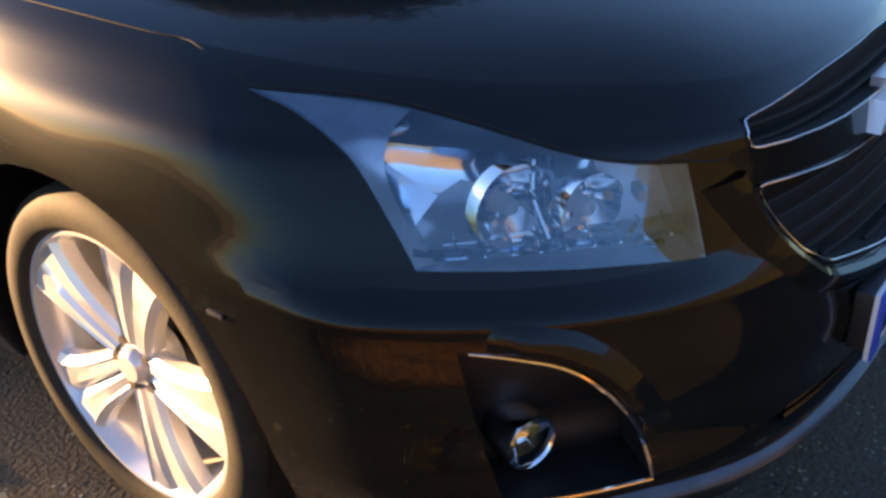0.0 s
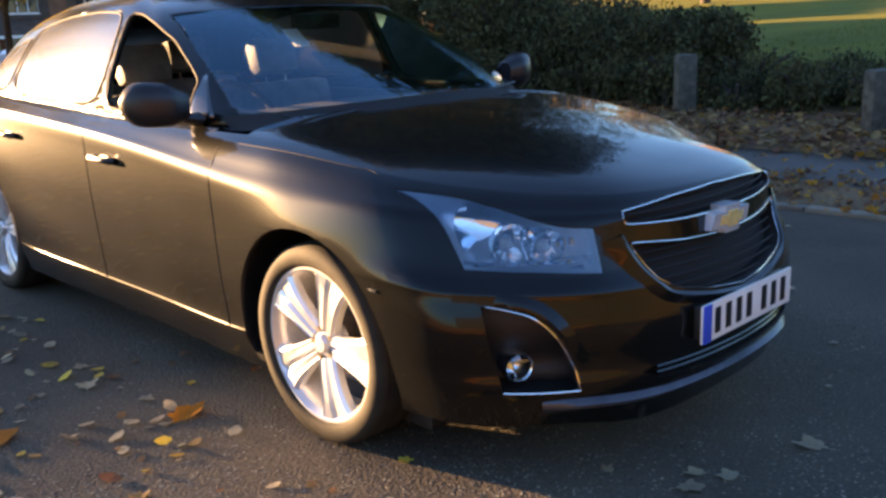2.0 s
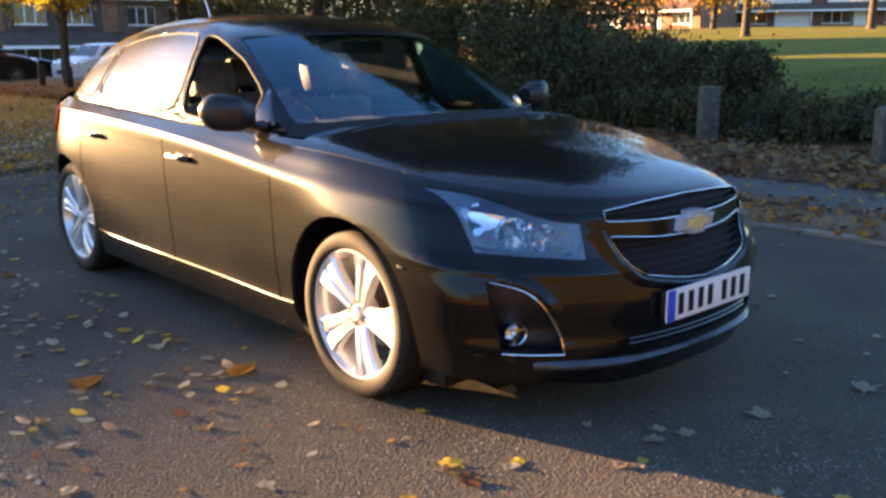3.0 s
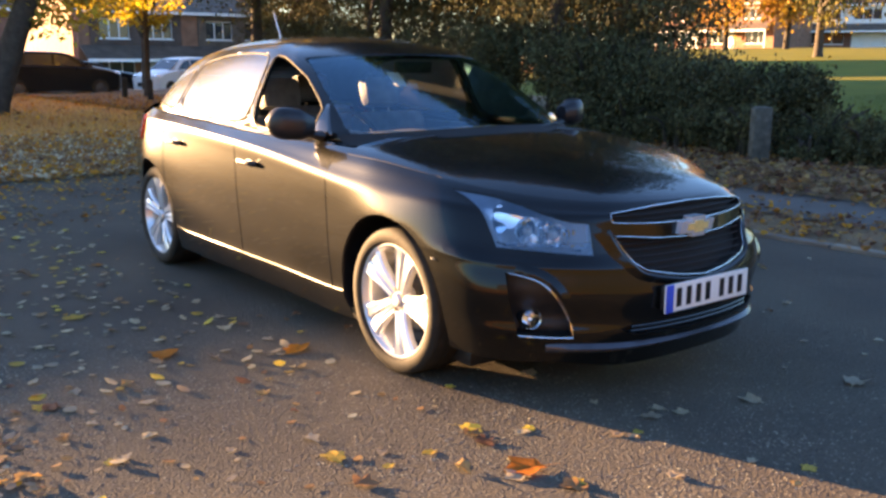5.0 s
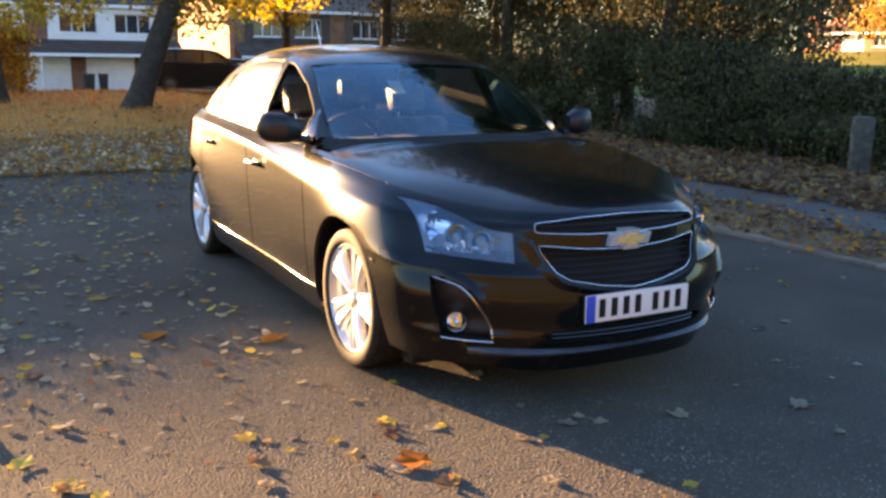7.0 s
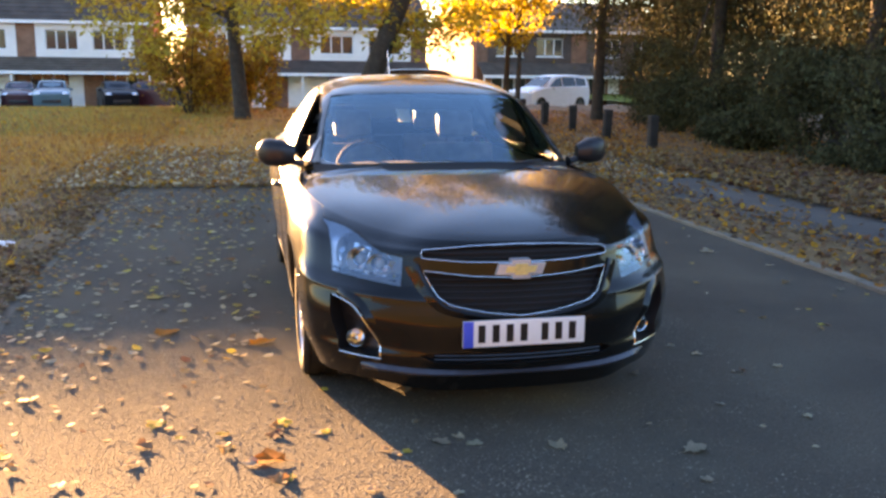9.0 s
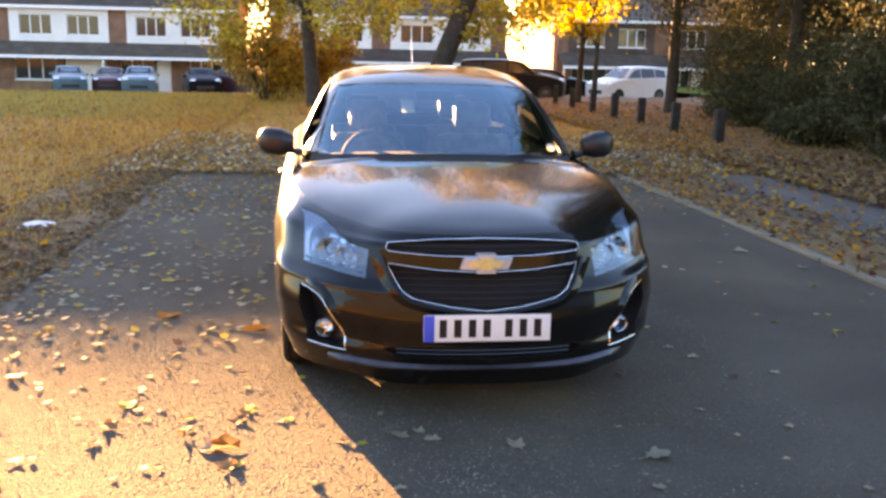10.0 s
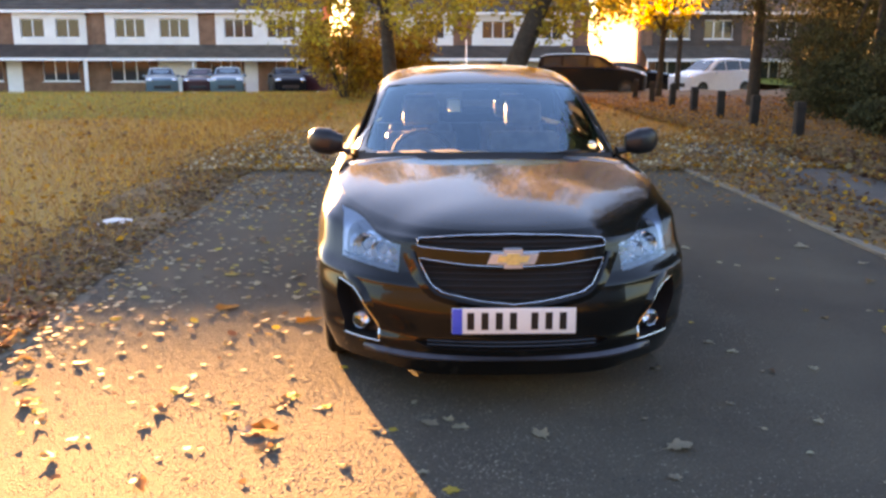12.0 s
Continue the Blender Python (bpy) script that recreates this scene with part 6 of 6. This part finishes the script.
def house(at, turn, width, label, white=((0.05, 0.45), (0.53, 0.95)), brick=M_BRICK, clad=M_RENDER, ridge=7.55, deep=7.6, low=((0.07, 0.24, "window"), (0.275, 0.45, "garage"), (0.51, 0.645, "window"), (0.655, 0.72, "door"), (0.80, 0.94, "window"))):
    """A two-storey house; its front is at y = 0 and faces -y, x runs from 0 to width."""
    h = thing("house", label, "house", "row of houses", at=at, turn=turn)
    eaves = 5.2
    wall = bmesh.new()
    # front wall as piers and bands round the openings
    ups = [(a * width + (b - a) * width * u0, a * width + (b - a) * width * u1) for a, b in white for u0, u1 in ((0.10, 0.42), (0.58, 0.90))]
    dns = [(a * width, b * width) for a, b, _ in low]

    def front(z0, z1, sill, head, opens):
        x = 0.0
        for a, b in opens:
            slab(wall, x, a, 0, 0.3, z0, z1)
            slab(wall, a, b, 0, 0.3, z0, sill) if sill > z0 else None
            slab(wall, a, b, 0, 0.3, head, z1)
            x = b
        slab(wall, x, width, 0, 0.3, z0, z1)

    front(0, 2.65, 0.0, 2.15, dns)
    front(2.65, eaves, 3.45, 4.65, ups)
    slab(wall, 0, width, deep - 0.3, deep, 0, eaves)
    for x in (0, width - 0.3):
        slab(wall, x, x + 0.3, 0.3, deep - 0.3, 0, eaves)
        gable = [bm_v for bm_v in ((x, 0, eaves), (x, deep, eaves), (x, deep / 2, ridge - 0.15))]
        for dx in (0, 0.3):
            wall.faces.new([wall.verts.new((gx + dx, gy, gz)) for gx, gy, gz in gable])
    slab(wall, 0.3, width - 0.3, 0.3, deep - 0.3, 2.6, 2.7)
    part("wall", wall, brick, h, smooth=False)
    for a, b in white:
        bm = bmesh.new()
        x0, x1 = a * width, b * width
        mine = [(p, q) for p, q in ups if x0 <= p <= x1]
        x = x0
        for p, q in mine:
            slab(bm, x, p, -0.06, -0.003, 2.95, eaves - 0.05)
            slab(bm, p, q, -0.06, -0.003, 2.95, 3.45)
            slab(bm, p, q, -0.06, -0.003, 4.65, eaves - 0.05)
            x = q
        slab(bm, x, x1, -0.06, -0.003, 2.95, eaves - 0.05)
        part("cladding", bm, clad, h, "white weatherboard panel" if clad is M_RENDER else "dark hung tiles", smooth=False)
    for k, (p, q) in enumerate(ups + dns):
        up = k < len(ups)
        z0, z1 = (3.45, 4.65) if up else (0.0, 2.15)
        door = not up and low[k - len(ups)][2] != "window"
        if door:
            m = M_WHITE
            bm = slab(bmesh.new(), p + 0.04, q - 0.04, 0.10, 0.16, z0, z1 - 0.04)
            for i in range(1, 6):
                slab(bm, p + 0.08, q - 0.08, 0.085, 0.11, z0 + i * 0.35 - 0.14, z0 + i * 0.35 + 0.14, 0.01)
            part("garage_door" if low[k - len(ups)][2] == "garage" else "front_door", bm, m, h, "white panelled door", smooth=False)
            continue
        z0 = z0 if up else 0.75
        if not up:
            part("window_wall", slab(bmesh.new(), p, q, 0.02, 0.28, 0.0, 0.75), brick, h, smooth=False)
        frame_ = bmesh.new()
        n = 3 if q - p > 1.5 else 2
        for i in range(n + 1):
            x = p + (q - p) * i / n
            slab(frame_, x - 0.035, x + 0.035, 0.06, 0.14, z0, z1)
        for z in (z0 + 0.035, z1 - 0.035):
            slab(frame_, p, q, 0.06, 0.14, z - 0.035, z + 0.035)
        w = new("window")
        w.parent = h
        part("window_frame", frame_, M_WHITE, w, smooth=False)
        for i in range(n):
            part("pane", slab(bmesh.new(), p + (q - p) * i / n + 0.03, p + (q - p) * (i + 1) / n - 0.03, 0.095, 0.105, z0 + 0.05, z1 - 0.05), M_PANE, w, smooth=False)
        part("window_sill", slab(bmesh.new(), p - 0.05, q + 0.05, -0.08, 0.06, z0 - 0.05, z0), M_WHITE, w, smooth=False)
    # main roof: one skin stepped course by course
    def stepped(name, y0, y1, z0, z1, n, x0, x1, parent, label, back=None):
        line = []
        for i in range(n):
            a, b = i / n, (i + 1) / n
            line += [(y0 + (y1 - y0) * a, z0 + (z1 - z0) * a + 0.045), (y0 + (y1 - y0) * b, z0 + (z1 - z0) * b)]
        if back is not None:
            line += [(2 * y1 - y, z) for y, z in line[::-1]]
        under = [(y, z - 0.10) for y, z in line[::-1]]
        bm = bmesh.new()
        loop = line + under
        sheet(bm, [[(x, y, z) for y, z in loop] for x in (x0, x1)], close=True)
        for x in (x0, x1):
            for (ya, za), (yb, zb) in zip(line, line[1:]):
                if abs(ya - yb) + abs(za - zb) > 1e-6:
                    bm.faces.new([bm.verts.new(p) for p in ((x, ya, za), (x, yb, zb), (x, yb, zb - 0.10), (x, ya, za - 0.10))])
        return part(name, bm, M_ROOF, parent, label, smooth=False)

    stepped("roof", -0.35, deep / 2, eaves - 0.10, ridge, 12, -0.2, width + 0.2, h, "brown concrete tile roof", True)
    part("fascia", slab(bmesh.new(), -0.2, width + 0.2, -0.40, -0.36, eaves - 0.22, eaves - 0.04), M_WHITE, h, smooth=False)
    # lean-to canopy over the ground floor with posts
    canopy = stepped("canopy", -1.70, -0.05, 2.20, 3.05, 6, 0.0, width, h, "tiled lean-to canopy")
    part("canopy_fascia", slab(bmesh.new(), -0.02, width + 0.02, -1.76, -1.70, 2.06, 2.24), M_WHITE, canopy, smooth=False)
    for x in (0.06, 0.46 * width, width - 0.06):
        part("canopy_post", slab(bmesh.new(), x - 0.05, x + 0.05, -1.68, -1.58, 0, 2.10), M_WHITE, canopy, smooth=False)
    bm = slab(bmesh.new(), width * 0.5 - 0.35, width * 0.5 + 0.35, deep / 2 - 0.3, deep / 2 + 0.3, ridge - 0.5, ridge + 0.9, 0.02)
    for dx in (-0.17, 0.17):
        lathe(bm, [(0.10, 0.0), (0.09, 0.35), (0.07, 0.35)], Matrix.Translation((width * 0.5 + dx, deep / 2, ridge + 0.9)) @ Matrix.Rotation(radians(-90), 4, "Y"), 10)
    part("chimney", bm, brick, h, smooth=False)
    return h


HY, HZ = 55.0, land(0, 55.0)
house((-20.4, HY, HZ), 0, 14.2, "white clad brick terrace house with a tiled canopy", white=((0.06, 0.465), (0.54, 0.93)), ridge=8.35)
house((-36.9, HY + 0.6, HZ), 0, 16.3, "red brick terrace house with white cladding", white=((0.05, 0.45), (0.70, 0.98)))
house((-4.2, HY + 2.0, HZ), 0, 15.4, "brick house with white garage and tiled canopy", white=((0.04, 0.42), (0.50, 0.93)), low=((0.06, 0.20, "window"), (0.25, 0.32, "door"), (0.403, 0.58, "garage"), (0.632, 0.822, "garage")))
house((14.2, HY, HZ), 0, 14.0, "dark tile-hung house behind the parked cars", white=((0.05, 0.46), (0.54, 0.95)), clad=M_ROOF, deep=16.0)
house((88, 74, rise(88, 70)), -90, 18.0, "distant brick house beyond the lawn", clad=M_BRICK)
house((96, 58.5, rise(96, 57)), -66, 22.0, "distant pale house beyond the lawn")

# ---------------------------------------------------------------- parked cars in the distance


def small_car(at, turn, paint, label, length=4.0, tall=1.48, estate=False):
    """A parked hatchback or estate car, nose towards -y."""
    c = thing("parked_car", label, "car", "cars parked before the houses", at=at, turn=turn)
    k = length / 4.0
    lower = [(-1.95, 0.0), (-1.98, 0.45), (-1.90, 0.70), (-1.05, 0.92), (0.4, 0.98), (1.6, 1.0), (1.92, 0.95), (1.98, 0.55), (1.92, 0.0)]
    bm = bmesh.new()
    rows_ = []
    for u in (-1.0, -0.97, -0.86, -0.5, 0, 0.5, 0.86, 0.97, 1.0):
        tuck = 1 - 0.06 * abs(u) ** 3
        rows_.append([(0.86 * u, y * k * tuck, 0.20 + z * (1.0 - 0.10 * abs(u) ** 6) * 0.97) for y, z in [tuple(p) for p in spline([(a, b) for a, b in lower], 3)]])
    sheet(bm, rows_)
    for row in (rows_[0], rows_[-1]):
        bm.faces.new([bm.verts.new(p) for p in row])
    part("body", bm, paint, c)
    cab = [(-1.05, 0.88), (-0.75, 1.08), (-0.15, 1.42), (0.5, 1.48), (1.2, 1.44), (1.75, 1.08), (1.88, 0.92)]
    panes = ((-0.62, 0.32, 1.36, 1.42), (0.38, 1.42, 1.42, 1.22))
    if estate:
        cab = [(-1.05, 0.88), (-0.82, 1.06), (-0.35, 1.40), (0.3, 1.48), (1.2, 1.48), (1.76, 1.42), (1.86, 1.20), (1.92, 0.92)]
        panes = ((-0.70, 0.12, 1.34, 1.42), (0.18, 1.0, 1.42, 1.42), (1.06, 1.70, 1.42, 1.36))
    bm = bmesh.new()
    rows_ = []
    for u in (-1.0, -0.9, -0.6, 0, 0.6, 0.9, 1.0):
        rows_.append([(u * (0.80 - 0.20 * (z - 0.9) / 0.6), y * k, z * tall / 1.48 - 0.04 * abs(u) ** 4) for y, z in [tuple(p) for p in spline(cab, 3)]])
    sheet(bm, rows_)
    for row in (rows_[0], rows_[-1]):
        bm.faces.new([bm.verts.new(p) for p in row])
    part("cabin", bm, paint, c)
    for side in (-1, 1):
        for y0, y1, a, b in panes:
            bm = bmesh.new()
            q = [(y0, 0.99), (y1, 1.0), (y1 - 0.02, b * 0.97), (y0 + 0.45 if y0 < 0 else y0, a * 0.97)]
            bm.faces.new([bm.verts.new((side * (0.815 - 0.20 * (z - 0.9) / 0.6), y * k, z * tall / 1.48)) for y, z in q])
            part("side_window", bm, M_PANE, c, smooth=False)
        lampbm = ball(bmesh.new(), (side * 0.62, -1.80 * k, 0.82), (0.18, 0.14, 0.09))
        part("headlamp", lampbm, M_REFLECTOR, c)
        part("tail_lamp", ball(bmesh.new(), (side * 0.70, 1.86 * k, 0.95), (0.12, 0.08, 0.14)), M_RED, c)
        part("door_mirror", ball(bmesh.new(), (side * 0.93, -0.55 * k, 1.02), (0.10, 0.06, 0.07)), paint, c)
        for y in (-1.25, 1.25):
            w = new("wheel")
            w.parent = c
            m = Matrix.Translation((side * 0.825, y * k, 0.31)) @ Matrix.Diagonal((side, 1, 1, 1))
            part("wheel_arch", lathe(bmesh.new(), [(0.001, 0.030), (0.37, 0.030), (0.375, 0.0)], m, 24), M_BLACK, c)
            part("tyre", lathe(bmesh.new(), [(0.20, 0.05), (0.27, 0.06), (0.31, 0.03), (0.31, -0.12), (0.2, -0.12)], m, 24), M_TYRE, w)
            part("rim", lathe(bmesh.new(), [(0.001, 0.055), (0.06, 0.06), (0.14, 0.045), (0.20, 0.052)], m, 20), M_LIP, w)
    bm = bmesh.new()
    bm.faces.new([bm.verts.new((x, (y - (0.14 if estate else 0)) * k - 0.012, z * tall / 1.48 + 0.012)) for x, y, z in ((-0.66, -0.98, 0.93), (0.66, -0.98, 0.93), (0.55, -0.22, 1.38), (-0.55, -0.22, 1.38))])
    part("windscreen", bm, M_PANE, c, smooth=False)
    part("bumper_intake", box(bmesh.new(), (0, -1.97 * k, 0.45), (0.9, 0.05, 0.18), 0.02), M_BLACK, c)
    return c


g = lambda y: land(0, y)


def wheelie_bin(at, turn):
    b = thing("wheelie_bin", "dark plastic wheelie bin before the garages", "bin", "bins before the garages", at=at, turn=turn)
    bm = bmesh.new()
    box(bm, (0, 0, 0.52), (0.56, 0.68, 0.96), 0.03)
    for v in bm.verts:
        v.co.x, v.co.y = v.co.x * (0.82 + 0.18 * v.co.z), v.co.y * (0.78 + 0.22 * v.co.z)
    part("body", bm, M_BLACK, b)
    part("lid", box(bmesh.new(), (0, 0.02, 1.03), (0.60, 0.76, 0.07), 0.03), M_BLACK, b)
    for x in (-0.24, 0.24):
        part("wheel", lathe(bmesh.new(), [(0.001, -0.03), (0.10, -0.03), (0.10, 0.03), (0.001, 0.03)], Matrix.Translation((x, 0.30, 0.10)), 16), M_TYRE, b)


wheelie_bin((5.35, 54.6, g(54.6)), 6)
wheelie_bin((6.15, 54.6, g(54.6)), -8)
small_car((13.2, 37.4, g(37.4)), -68, M_CARWHITE, "white hatchback parked before the houses", 3.8, 1.62, True)
small_car((6.75, 32.6, g(32.6)), 78, M_CARDARK, "black estate car parked at the edge of the grass", 4.4, 1.62, True)
small_car((9.6, 38.6, g(38.6)), 84, M_CARDARK, "dark estate car parked before the houses", 4.5, 1.50, True)
small_car((-10.6, 47.4, g(47.4)), 8, M_CARBLUE, "teal hatchback parked nose out before the houses", 3.9)
small_car((-7.5, 48.2, g(48.2)), 14, M_CARDARK, "dark hatchback parked before the houses", 4.0)
small_car((-5.2, 48.4, g(48.4)), 75, M_CARRED, "dark red car parked under the canopy", 4.0)
small_car((-14.7, 49.0, g(49.0)), 16, M_CARBLUE, "pale teal hatchback parked before the white garage door", 4.0)
small_car((-12.75, 50.2, g(50.2)), 8, M_CARRED, "dark red hatchback parked before the houses", 3.9)
bm = bmesh.new()
sheet(bm, [[(x, y, land(x, y) + 0.012) for x in np.linspace(-60, 60, 25).tolist()] for y in np.linspace(34.5, 51, 12).tolist()])
tagged(part("parking_road", bm, M_PATH), "grey asphalt parking road before the houses", "road", kind="structure")
